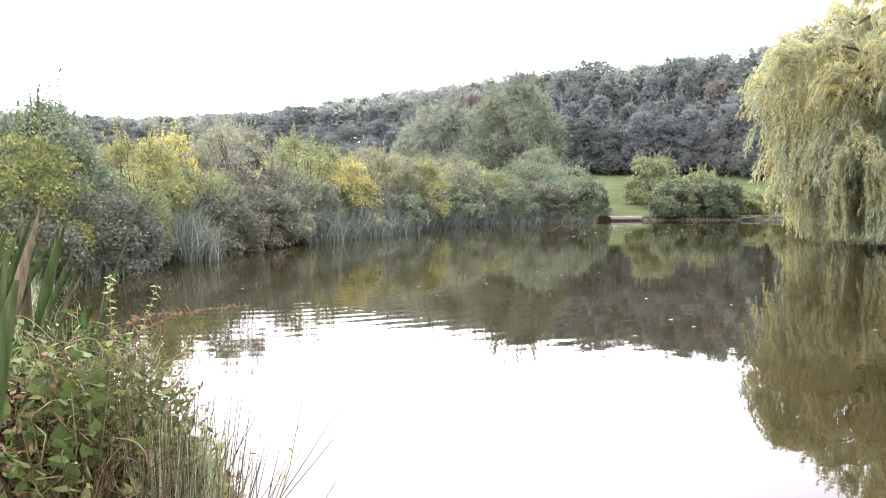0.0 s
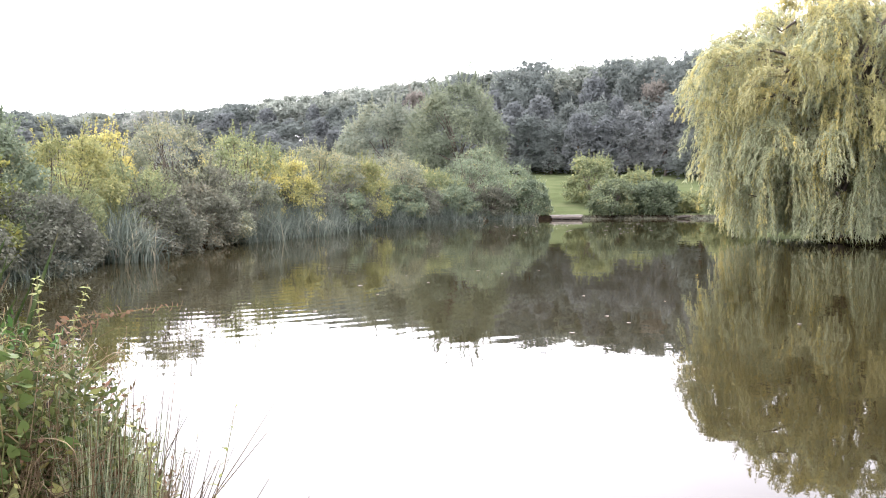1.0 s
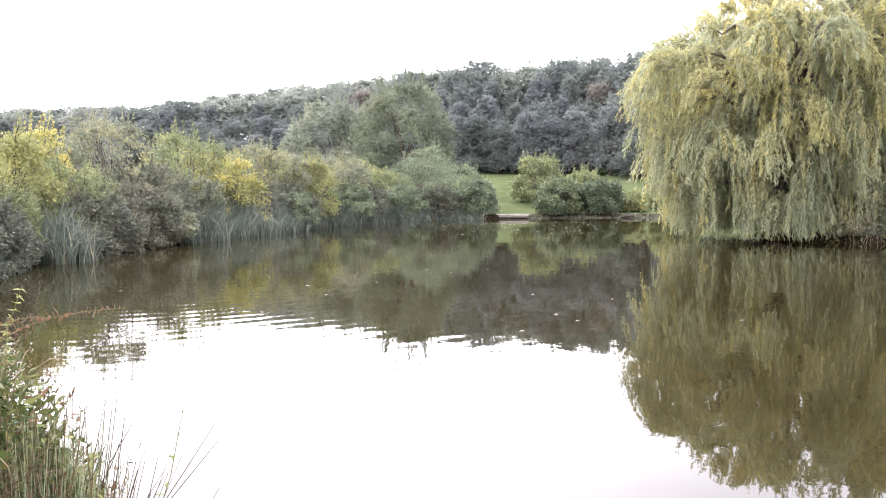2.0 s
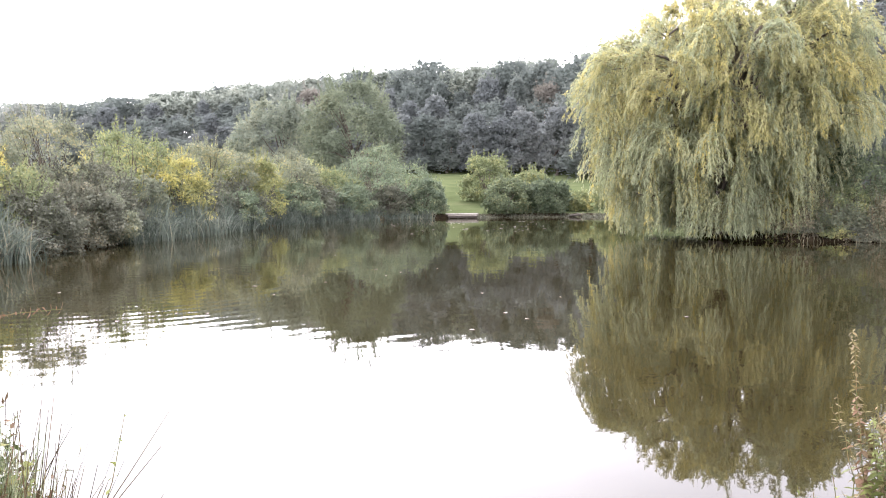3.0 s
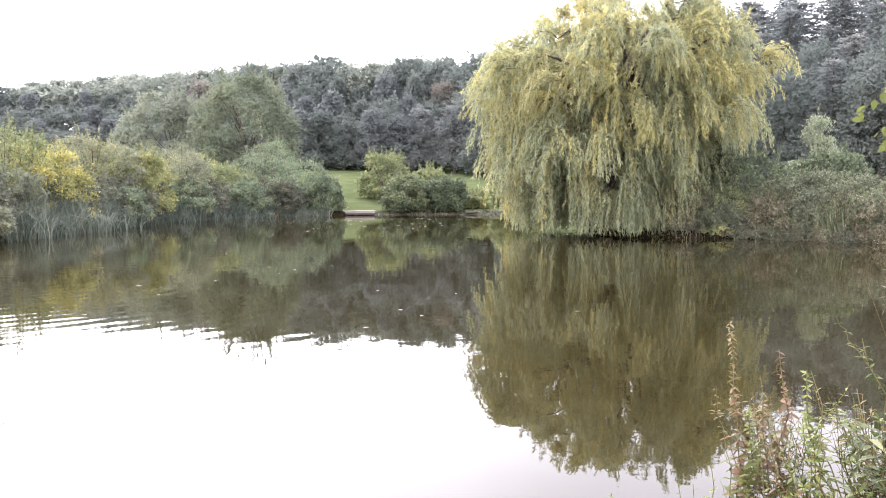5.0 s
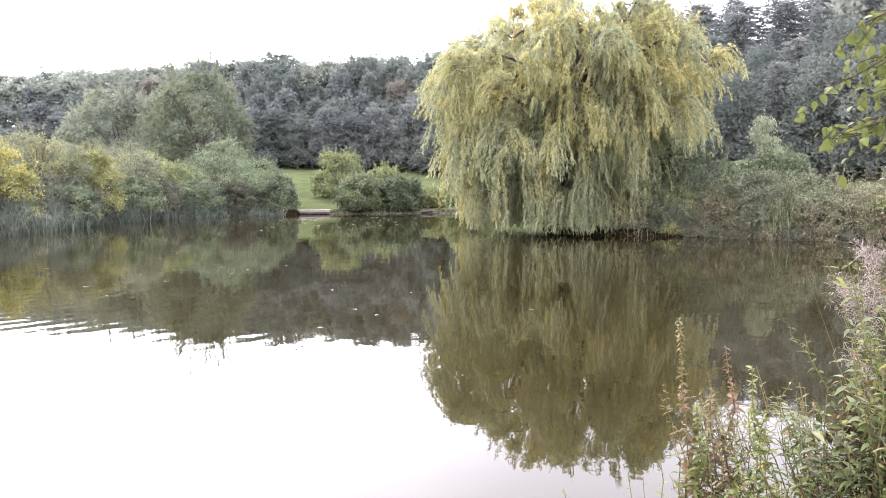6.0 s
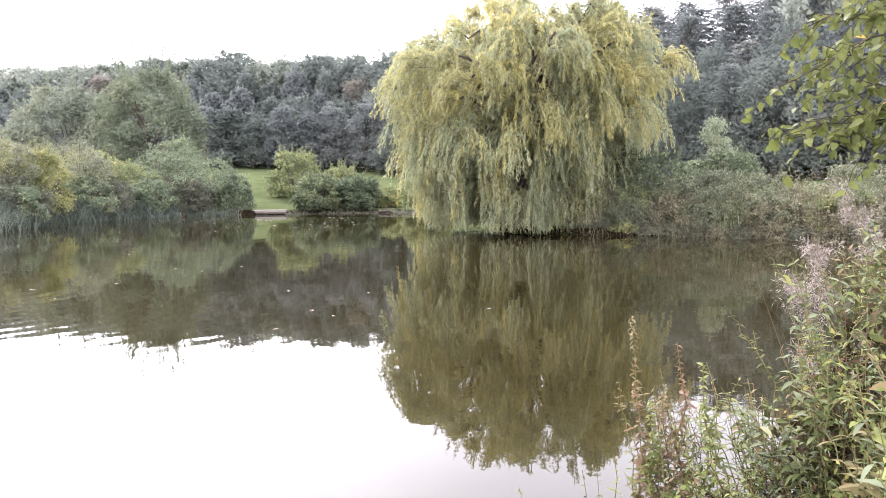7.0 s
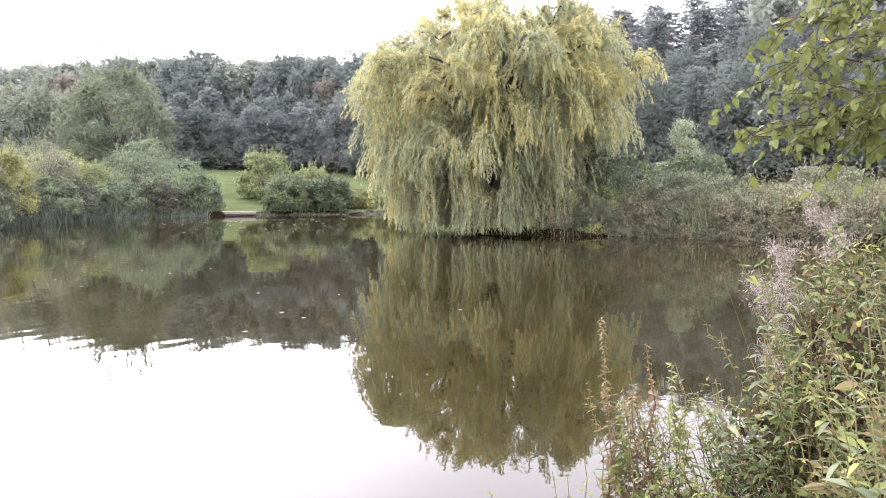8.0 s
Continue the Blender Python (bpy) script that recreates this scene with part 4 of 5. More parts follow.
# ---- close plants on the near bank ----
def leaf_mesh(name, length, width, mat, teeth=4, curl=0.18):
    """One pointed leaf with a toothed edge, folded along its midrib, lying along +y from its stalk."""
    mid = np.linspace(0, 1, 2 * teeth + 1)
    prof = np.sin(np.pi * mid ** 0.75) ** 0.9 * width / 2
    prof[1:-1:2] *= 1.12
    prof[2:-1:2] *= 0.88
    drop = -curl * length * mid ** 2
    v, f = [], []
    for t, p, dz in zip(mid, prof, drop):
        v += [(-p, t * length, dz + 0.22 * p), (0, t * length, dz), (p, t * length, dz + 0.22 * p)]
    for i in range(2 * teeth):
        f += [(3 * i, 3 * i + 1, 3 * i + 4, 3 * i + 3), (3 * i + 1, 3 * i + 2, 3 * i + 5, 3 * i + 4)]
    return mesh_from(name, v, f, mat)


def heart_mesh(name, size, mat):
    """A heart-shaped leaf, cupped."""
    ang = np.linspace(-math.pi, math.pi, 15)[:-1]
    r = 0.5 * size * (1 + 0.35 * np.cos(ang) - 0.35 * np.exp(-((np.abs(ang) - math.pi) / 0.35) ** 2) + 0.75 * np.exp(-(ang / 0.32) ** 2))
    v = [(0, 0.15 * size, -0.03 * size)] + [(math.sin(a) * q, 0.15 * size + math.cos(a) * q, 0.05 * size * math.cos(2 * a)) for a, q in zip(ang, r)]
    f = [(0, 1 + i, 1 + (i + 1) % 14) for i in range(14)]
    return mesh_from(name, v, f, mat)


WEED_LEAVES = [leaf_mesh("leaf", s, 0.42 * s, LEAF["weed"]) for s in (0.07, 0.05, 0.03)]
NETTLE_LEAVES = [leaf_mesh("leaf", 0.07, 0.032, LEAF["nettle"]), leaf_mesh("leaf", 0.05, 0.022, LEAF["nettle"]), leaf_mesh("leaf", 0.028, 0.013, LEAF["nettle"])]
RUST_LEAVES = [leaf_mesh("leaf", 0.06, 0.026, LEAF["rust"]), leaf_mesh("leaf", 0.045, 0.018, LEAF["rust"]), leaf_mesh("leaf", 0.026, 0.012, LEAF["rust"])]
BLUSH_LEAVES = [leaf_mesh("leaf", s, 0.42 * s, LEAF["blush"]) for s in (0.06, 0.045, 0.028)]
HEART_LEAVES = [heart_mesh("leaf", s, LEAF["bindweed"]) for s in (0.03, 0.025, 0.018)]
GOLD_LEAF = leaf_mesh("leaf", 0.034, 0.025, plain_material("golden_leaf", (0.42, 0.24, 0.02), (0.5, 0.32, 0.04)), 5, 0.25)
ALDER_LEAVES = [leaf_mesh("leaf", s, 0.68 * s, LEAF["alder"], 5, c) for s, c in ((0.031, 0.35), (0.026, -0.15), (0.019, 0.45))]


def herb(name, base, tip, leaves, label, seed, gap=0.045, group="", sag=0.0, big=1.0, bare=0.12, radius=0.0035, whorl=2, arch=False):
    """An upright herb: one bent stem with leaves in crossed pairs that shrink towards the tip."""
    rng = np.random.default_rng(seed)
    base = np.array(base, float)
    ob = thing(name, pose(*base), label, "wild plant", group)
    p = bent((0, 0, 0), np.array(tip, float) - base, 9, sag, rng)
    if arch:
        t = np.linspace(0, 1, 9)[:, None]
        p = (np.array(tip, float) - base) * np.concatenate([t ** 2, t ** 2, 1 - (1 - t) ** 3], 1)
    child("stem", mesh_from("stem", *tube(p, np.linspace(radius, radius * 0.3, 9), 5), STEM), ob)
    total = np.linalg.norm(np.diff(p, axis=0), axis=1).sum()
    count = int(total * (1 - bare) / gap)
    for k in range(count):
        s = bare + (1 - bare) * ((k + 0.5) / count) ** 0.9
        q = np.array([np.interp(s * 8, range(9), p[:, i]) for i in range(3)])
        along = unit(p[min(8, int(s * 8) + 1)] - p[int(s * 8)])
        for j in range(whorl):
            a = 90 * k + 360 / whorl * j + rng.uniform(-25, 25)
            pick = 0 if s < 0.5 else (1 if s < 0.82 else 2)
            m = Matrix.Translation(q) @ Vector((0, 0, 1)).rotation_difference(Vector(along)).to_matrix().to_4x4() @ pose(0, 0, 0, 0, 0, a) @ pose(0, 0, 0, rng.uniform(-35, 40), rng.uniform(-20, 20), 0)
            child("leaf", leaves[pick], ob, "", m @ Matrix.Scale(big * rng.uniform(0.75, 1.2), 4))
    return ob


def lance_leaves(c, d, up, length, width, droop):
    """Pointed leaves folded along the midrib and bending down towards the tip, as one mesh."""
    d = unit(d)
    s = unit(np.cross(d, up))
    u = np.cross(s, d)
    rows = []
    for t, w in ((0.0, 0.12), (0.22, 0.85), (0.48, 1.0), (0.76, 0.6), (1.0, 0.04)):
        mid = c + d * (length * t)[:, None] - np.array([0, 0, 1.0]) * (droop * length * t ** 2)[:, None]
        half = (width * w / 2)[:, None]
        rows += [mid - s * half + u * half * 0.35, mid, mid + s * half + u * half * 0.35]
    v = np.stack(rows, 1).reshape(-1, 3)
    cell = np.array([(3 * i + j, 3 * i + j + 1, 3 * i + j + 4, 3 * i + j + 3) for i in range(4) for j in range(2)])
    return v, (np.arange(len(c))[:, None, None] * 15 + cell).reshape(-1, 4)


def leafy_herb(name, base, tip, key, label, seed, length=0.065, gap=0.03, group="", side=3, slim=0.3):
    """A bushy herb: a bent main stem with a few side shoots, and narrow leaves in crossed pairs along all of them."""
    rng = np.random.default_rng(seed)
    base = np.array(base, float)
    ob = thing(name, pose(*base), label, "wild plant", group)
    main = bent((0, 0, 0), np.array(tip, float) - base, 9, 0.02, rng)
    lines, tall = [(main, 0.003)], float(main[-1, 2])
    for _ in range(side):
        k = int(rng.integers(3, 8))
        a = rng.uniform(0, 2 * math.pi)
        e = main[k] + np.array([math.cos(a), math.sin(a), rng.uniform(0.8, 1.8)]) * rng.uniform(0.06, 0.14) * max(tall, 0.4)
        lines.append((bent(main[k], e, 9, -0.01, rng), 0.0018))
    child("stem", mesh_from("stem", *joined([tube(p, np.linspace(r, 0.4 * r, 9), 5) for p, r in lines]), STEM), ob)
    c, d, ln = [], [], []
    for j, (p, r) in enumerate(lines):
        count = max(3, int(np.linalg.norm(p[-1] - p[0]) * (0.8 if j == 0 else 0.95) / gap))
        for k in range(count):
            s = (0.2 if j == 0 else 0.05) + (0.8 if j == 0 else 0.95) * (k + 0.5) / count
            q = np.array([np.interp(s * 8, range(9), p[:, i]) for i in range(3)])
            a = 1.57 * k + rng.normal(0, 0.3)
            for turn in (0, math.pi):
                c.append(q)
                d.append((math.cos(a + turn), math.sin(a + turn), rng.uniform(-0.2, 0.7)))
                ln.append(length * rng.uniform(0.7, 1.15) * (1 - 0.6 * s ** 3) * (1.0 if j == 0 else 0.8))
    ln = np.array(ln)
    v, f = lance_leaves(np.array(c), np.array(d), scatter_dirs(len(c), rng, 4.0), ln, ln * slim, rng.uniform(0.05, 0.6, len(c)))
    tagged(child("foliage", mesh_from("foliage", v, f, LEAF[key]), ob), kind="stuff")
    return ob


# tall stems on the right of the near bank
for k, (x, y, top, dx, dy) in enumerate([(2.02, 2.25, 1.25, -0.06, 0.13), (1.98, 2.05, 1.20, -0.03, 0.08), (1.98, 1.95, 1.16, -0.04, 0.05), (2.1, 1.9, 1.05, 0.02, 0.02),
                                         (1.9, 2.15, 1.05, -0.03, 0.1), (1.88, 2.1, 1.0, 0.0, 0.08), (1.95, 2.2, 0.98, 0.03, 0.03), (2.0, 2.1, 1.02, -0.08, 0.06)]):
    herb("willowherb", (x, y, z_at(x, y) - 0.03), (x + dx, y + dy, top), RUST_LEAVES if k % 3 == 1 else (BLUSH_LEAVES if k % 3 == 0 else NETTLE_LEAVES), "tall thin yellowing willowherb stem with reddish leaf tips", 500 + k, 0.022, "stems on the near bank", big=0.8, whorl=4, radius=0.0045)
rng_b = np.random.default_rng(17)
for k in range(26):
    u = rng_b.uniform(0, 1)
    x, y = 1.66 + 0.34 * u + rng_b.normal(0, 0.07), 2.02 - 0.62 * u + rng_b.normal(0, 0.1)
    top = 0.86 + 0.66 * u ** 1.3 + rng_b.uniform(-0.15, 0.08)
    herb("nettle", (x, y, z_at(x, y) - 0.03), (x + rng_b.normal(-0.06, 0.08), y + rng_b.normal(0.04, 0.08), top), RUST_LEAVES if k % 9 == 0 else (NETTLE_LEAVES if k % 3 == 0 else WEED_LEAVES), "leafy green nettle on the near bank", 520 + k, 0.04, "nettles on the near bank", big=0.6)

rng_h = np.random.default_rng(61)
HERB_WORDS = {"nettle": "leafy yellow-green willowherb on the near bank", "weed": "dull green leafy weed on the near bank", "pale": "pale grey-green leafy weed on the near bank",
              "blush": "weed with pink and brown withering leaves", "rust": "rusty withering leafy weed on the near bank", "straw": "dead brown weed stalk with shrivelled leaves"}
for k in range(74):
    az, d = rng_h.uniform(42.5, 61), rng_h.uniform(1.95, 2.75)
    x, y = 0.13 + d * math.sin(math.radians(az)), 0.15 + d * math.cos(math.radians(az))
    top = float(np.interp(az, [42.5, 45, 47.5, 50, 52, 57, 61], [0.84, 0.94, 1.1, 1.3, 1.44, 1.62, 1.66])) - 0.3 * rng_h.random() ** 1.5 - 0.12 * (2.75 - d)
    key = ("nettle", "weed", "pale", "nettle", "weed", "blush", "pale", "nettle")[k % 8]
    leafy_herb("willowherb", (x + 0.04, y - 0.06, z_at(x + 0.04, y - 0.06) - 0.03), (x + rng_h.normal(-0.05, 0.05), y + rng_h.normal(0.05, 0.05), top), key, HERB_WORDS[key], 1300 + k, rng_h.uniform(0.04, 0.068), 0.03, "leafy weeds on the near bank", 5)

for k in range(18):
    az, d = rng_h.uniform(40.2, 46), rng_h.uniform(2.6, 2.95)
    x, y = 0.13 + d * math.sin(math.radians(az)), 0.15 + d * math.cos(math.radians(az))
    key = ("blush", "rust", "nettle", "blush", "weed")[k % 5]
    leafy_herb("willowherb", (x + 0.06, y - 0.06, z_at(x + 0.06, y - 0.06) - 0.03), (x - 0.03 + rng_h.normal(0, 0.03), y + 0.04, rng_h.uniform(0.86, 1.1)), key, HERB_WORDS[key], 1500 + k, 0.04, 0.026, "leafy weeds on the near bank", 5)

for k in range(10):
    az, d = rng_h.uniform(54.5, 61), rng_h.uniform(1.3, 1.7)
    x, y = 0.13 + d * math.sin(math.radians(az)), 0.15 + d * math.cos(math.radians(az))
    key = ("blush", "nettle", "pale", "nettle", "blush")[k % 5]
    leafy_herb("willowherb", (x + 0.08, y - 0.1, z_at(x + 0.08, y - 0.1) - 0.03), (x, y + 0.03, rng_h.uniform(1.2, 1.5)), key, HERB_WORDS[key], 1600 + k, 0.065, 0.04, "leafy weeds on the near bank", 4, 0.36)


def fluffy_plant(x, y, top, seed):
    """Willowherb gone to seed: a stem with side shoots of curling white fluff."""
    rng = np.random.default_rng(seed)
    z = z_at(x, y)
    ob = thing("seeding_willowherb", pose(x, y, z - 0.03), "willowherb gone to seed with white fluff tufts", "wild plant", "seeding willowherbs")
    h = top - z
    stem = bent((0, 0, 0), (-0.18, 0.1, h), 8, 0, rng)
    child("stem", mesh_from("stem", *tube(stem, np.linspace(0.005, 0.002, 8), 5), STEM), ob)
    for k in range(11):
        s = rng.uniform(0.82, 1.0)
        q = np.array([np.interp(s * 7, range(8), stem[:, i]) for i in range(3)])
        a = rng.uniform(0, 2 * math.pi)
        e = q + np.array([math.cos(a) * 0.08, math.sin(a) * 0.08, 0.06]) * rng.uniform(0.5, 1.2)
        n = 110
        t = rng.uniform(0, 1, (n, 1))
        c = q + (e - q) * t + rng.normal(0, 0.016, (n, 3))
        tagged(child("seed_tuft", mesh_from("seed_tuft", *leaf_quads(c, scatter_dirs(n, rng, 0.2), scatter_dirs(n, rng), rng.uniform(0.012, 0.035, n), 0.0025), LEAF["fluff"]), ob), kind="stuff")
    for k in range(18):
        s = rng.uniform(0.1, 0.75)
        q = np.array([np.interp(s * 7, range(8), stem[:, i]) for i in range(3)])
        child("leaf", RUST_LEAVES[k % 2] if k % 3 == 0 else NETTLE_LEAVES[k % 2], ob, "", Matrix.Translation(q) @ pose(0, 0, 0, rng.uniform(-40, 20), 0, rng.uniform(0, 360)))
    return ob


for k, (x, y, top) in enumerate([(2.86, 2.08, 1.52), (2.94, 2.0, 1.72), (2.68, 2.0, 1.38), (2.5, 1.78, 1.16)]):
    fluffy_plant(x, y, top, 600 + k)


def overhanging_branch(a, b, seed, twigs=15, label="leafy alder branch hanging into the view"):
    """A bough from a to b with side twigs; every leaf hangs on its own."""
    rng = np.random.default_rng(seed)
    ob = thing("tree_branch", pose(*a), label, "branch", "overhanging branches")
    b = np.array(b, float) - np.array(a, float)
    main = bent((0, 0, 0), b, 9, 0.05, rng)
    child("bough", mesh_from("bough", *tube(main, np.linspace(0.0042, 0.0012, 9), 6), TWIG), ob)
    for k in range(twigs):
        s = 0.1 + 0.8 * (k + 0.5) / twigs
        q = np.array([np.interp(s * 8, range(9), main[:, i]) for i in range(3)])
        d = unit(b + rng.normal(0, 0.45, 3) * np.linalg.norm(b)) * rng.uniform(0.07, 0.17)
        tw = bent(q, q + d + [0, 0, -0.05], 5, 0.02, rng)
        twig = child("twig", mesh_from("twig", *tube(tw, np.linspace(0.0014, 0.0006, 5), 4), TWIG), ob)
        for j in range(10):
            t = (j + 0.6) / 10 * 4
            p = np.array([np.interp(t, range(5), tw[:, i]) for i in range(3)])
            m = Matrix.Translation(p) @ pose(0, 0, 0, 0, 0, rng.uniform(0, 360)) @ pose(0, 0, 0, rng.uniform(-105, -5), rng.uniform(-45, 45), 0)
            child("leaf", GOLD_LEAF if rng.random() < 0.004 else ALDER_LEAVES[int(rng.integers(3))], twig, "", m @ Matrix.Scale(rng.uniform(0.75, 1.15), 4))
    return ob


for k, (a, b) in enumerate([((2.25, 1.3, 2.2), (1.64, 1.48, 2.06)), ((2.2, 1.2, 2.0), (1.59, 1.46, 1.95)), ((2.2, 1.15, 1.86), (1.64, 1.44, 1.84)), ((2.15, 1.15, 1.8), (1.63, 1.5, 1.83)),
                            ((2.2, 1.4, 2.4), (1.72, 1.42, 2.14)), ((2.1, 1.15, 2.1), (1.66, 1.38, 1.98)), ((2.1, 1.1, 1.95), (1.68, 1.38, 1.9)), ((2.25, 1.2, 2.25), (1.75, 1.4, 2.1)), ((2.2, 1.2, 1.88), (1.75, 1.36, 1.86)),
                            ((2.2, 1.05, 2.05), (1.74, 1.26, 2.02)), ((2.15, 1.0, 1.95), (1.72, 1.24, 1.9)), ((2.3, 1.3, 2.1), (1.72, 1.46, 2.0)), ((2.3, 1.25, 1.92), (1.78, 1.44, 1.86))]):
    overhanging_branch(a, b, 700 + k)


def alder_sapling(x, y, seed):
    """The slim stem beside the path that the overhanging boughs grow from."""
    rng = np.random.default_rng(seed)
    z = z_at(x, y)
    ob = thing("alder_sapling", pose(x, y, z), "slim alder sapling stem on the near bank", "tree")
    child("trunk", mesh_from("trunk", *tube(bent((0, 0, -0.1), (0.02, 0.05, 2.7), 8, 0, rng), np.linspace(0.04, 0.012, 8), 8), BARK), ob)


alder_sapling(2.22, 1.2, 790)


def sword_blade(base, tip, width, bend, mat, arc=2.2):
    """One long flat leaf with a shallow keel, tapering to its tip."""
    base, tip = np.array(base, float), np.array(tip, float)
    t = np.linspace(0, 1, 9)
    mid = base + (tip - base) * np.stack([t ** arc, t ** arc, t], -1)
    mid[:, 0] += bend * np.sin(np.pi * t * 0.9) * 0.9
    mid[:, 1] += 0.6 * bend * np.sin(np.pi * t)
    w = width * np.minimum(1, 3.2 * (1 - t) ** 0.7 + 0.12)
    view = unit(np.array([mid[0, 1], -mid[0, 0], 0.0]) + [0.35, 0.2, 0])
    keel = np.cross(view, [0, 0, 1.0]) * 0.18
    v = np.stack([mid - view * w[:, None] / 2, mid + keel * w[:, None], mid + view * w[:, None] / 2], 1).reshape(-1, 3)
    f = [(3 * i + j, 3 * i + j + 1, 3 * i + j + 4, 3 * i + j + 3) for i in range(8) for j in range(2)]
    return mesh_from("blade", v - np.tile(base, (len(v), 1)), f, mat)


def bulrush(x, y, tips, label):
    """A clump of bulrush leaves; tips are (x, y, z, width, dry)."""
    z = z_at(x, y) - 0.05
    ob = thing("bulrush_clump", pose(x, y, z), label, "reeds", "bulrushes on the near bank")
    for k, (tx, ty, tz, w, dry) in enumerate(tips):
        foot = (0.06 * math.cos(2.4 * k), 0.05 * math.sin(2.4 * k), 0)
        me = sword_blade((x + foot[0], y + foot[1], z), (tx, ty, tz), w, 0.05 * (k % 3 - 1.2), BLADE_DRY if dry else BLADE_GREEN, (1.5, 2.6, 1.9, 3.2)[k % 4])
        child("blade", me, ob, "dry brown blade" if dry else "", pose(*foot))
    return ob


bulrush(-0.74, 0.98, [(-0.536, 1.0, 1.65, 0.056, 0), (-0.56, 1.0, 1.715, 0.034, 0), (-0.585, 1.02, 1.69, 0.026, 0)], "broad dark green bulrush leaves close by")
bulrush(-1.3, 2.1, [(-1.071, 2.1, 1.735, 0.034, 1), (-1.105, 2.1, 1.72, 0.026, 0), (-1.036, 2.12, 1.715, 0.022, 0), (-1.016, 2.1, 1.69, 0.026, 0), (-0.993, 2.12, 1.655, 0.022, 0), (-1.05, 2.1, 1.68, 0.024, 0), (-1.08, 2.1, 1.645, 0.024, 0),
                     (-1.13, 2.1, 1.70, 0.024, 0), (-1.16, 2.12, 1.73, 0.03, 1), (-0.965, 2.14, 1.6, 0.018, 0), (-0.96, 2.1, 1.5, 0.02, 0), (-1.0, 2.12, 1.56, 0.02, 1), (-1.19, 2.1, 1.66, 0.026, 0)], "fan of bulrush leaves with browning tips")
bulrush(-1.2, 2.3, [(-0.914, 2.3, 1.66, 0.014, 0), (-0.985, 2.3, 1.56, 0.012, 0), (-1.02, 2.3, 1.5, 0.016, 1), (-1.06, 2.3, 1.6, 0.014, 0)], "leaning bulrush leaves over the water")
rng_l = np.random.default_rng(23)
for k in range(24):
    u = rng_l.uniform(0, 1)
    x, y = -0.98 + 0.36 * u + rng_l.normal(0, 0.06), 1.72 + 0.4 * u + rng_l.normal(0, 0.14)
    top = 1.48 - 0.36 * u + rng_l.uniform(-0.25, 0.06)
    kind = RUST_LEAVES if rng_l.random() < 0.1 else (NETTLE_LEAVES if rng_l.random() < 0.4 else WEED_LEAVES)
    herb("nettle", (x, y, z_at(x, y) - 0.03), (x + rng_l.normal(0.03, 0.06), y + rng_l.normal(0.05, 0.08), top), kind, "yellowing leafy nettle on the near bank", 830 + k, 0.042, "nettles on the near bank", big=0.62)
for k in range(34):
    d = rng_l.uniform(1.55, 2.05)
    u = rng_l.random()
    x, top = d * (-0.535 + 0.19 * u), 1.75 - d * (0.135 + 0.09 * u ** 2 + 0.16 * rng_l.random() ** 1.6)
    key = ("weed", "nettle", "weed", "rust", "weed", "nettle", "weed")[k % 7]
    leafy_herb("willowherb", (x - 0.05, d, z_at(x - 0.05, d) - 0.03), (x + rng_l.normal(0, 0.03), d + rng_l.normal(0, 0.04), top), key, HERB_WORDS[key], 1400 + k, rng_l.uniform(0.024, 0.042), 0.03, "leafy weeds on the near bank", 4)
herb("willowherb", (-1.12, 2.3, z_at(-1.12, 2.3)), (-0.63, 2.5, 1.41), RUST_LEAVES, "reddish willowherb sprig leaning over the water", 890, 0.02, "stems on the near bank", 0, 0.75, 0.5, arch=True)
herb("willowherb", (-1.05, 2.2, z_at(-1.05, 2.2)), (-0.83, 2.38, 1.41), RUST_LEAVES, "reddish willowherb sprig leaning over the water", 893, 0.022, "stems on the near bank", 0, 0.65, 0.5, arch=True)
herb("willowherb", (-0.92, 2.0, z_at(-0.92, 2.0)), (-0.84, 1.94, 1.57), NETTLE_LEAVES, "tall yellow-green willowherb tip", 891, 0.022, "stems on the near bank", big=0.7, whorl=4)
herb("willowherb", (-0.95, 2.1, z_at(-0.95, 2.1)), (-0.77, 2.08, 1.53), NETTLE_LEAVES, "tall yellow-green willowherb tip", 892, 0.022, "stems on the near bank", big=0.6, whorl=4)


def bindweed(points, seed):
    rng = np.random.default_rng(seed)
    ob = thing("bindweed", pose(*points[0]), "trailing bindweed with heart-shaped green leaves", "climbing plant", "bindweed on the near bank")
    p = np.array(points, float) - np.array(points[0])
    t = np.linspace(0, len(p) - 1, 14)
    line = np.stack([np.interp(t, range(len(p)), p[:, i]) for i in range(3)], -1) + rng.normal(0, 0.015, (14, 3))
    child("stem", mesh_from("stem", *tube(line, np.full(14, 0.002), 4), STEM), ob)
    for q in line[2:]:
        for _ in range(3):
            m = Matrix.Translation(q + rng.normal(0, 0.03, 3)) @ pose(0, 0, 0, rng.uniform(0, 80), rng.uniform(-25, 25), rng.uniform(120, 240))
            child("leaf", HEART_LEAVES[int(rng.integers(3))], ob, "", m)
    return ob


for k, (x, y, z, dx, dz) in enumerate([(-0.83, 1.5, 1.1, 0.03, 0.27), (-0.8, 1.5, 1.12, 0.05, 0.2), (-0.745, 1.55, 1.14, 0.03, 0.22), (-0.78, 1.58, 1.26, 0.04, 0.16), (-0.72, 1.56, 1.1, 0.03, 0.1)]):
    bindweed([(x - 0.03, y + 0.04, z - 0.25), (x, y, z), (x + dx * 0.4, y - 0.01, z + 0.5 * dz), (x + dx, y + 0.03, z + dz)], 900 + k)


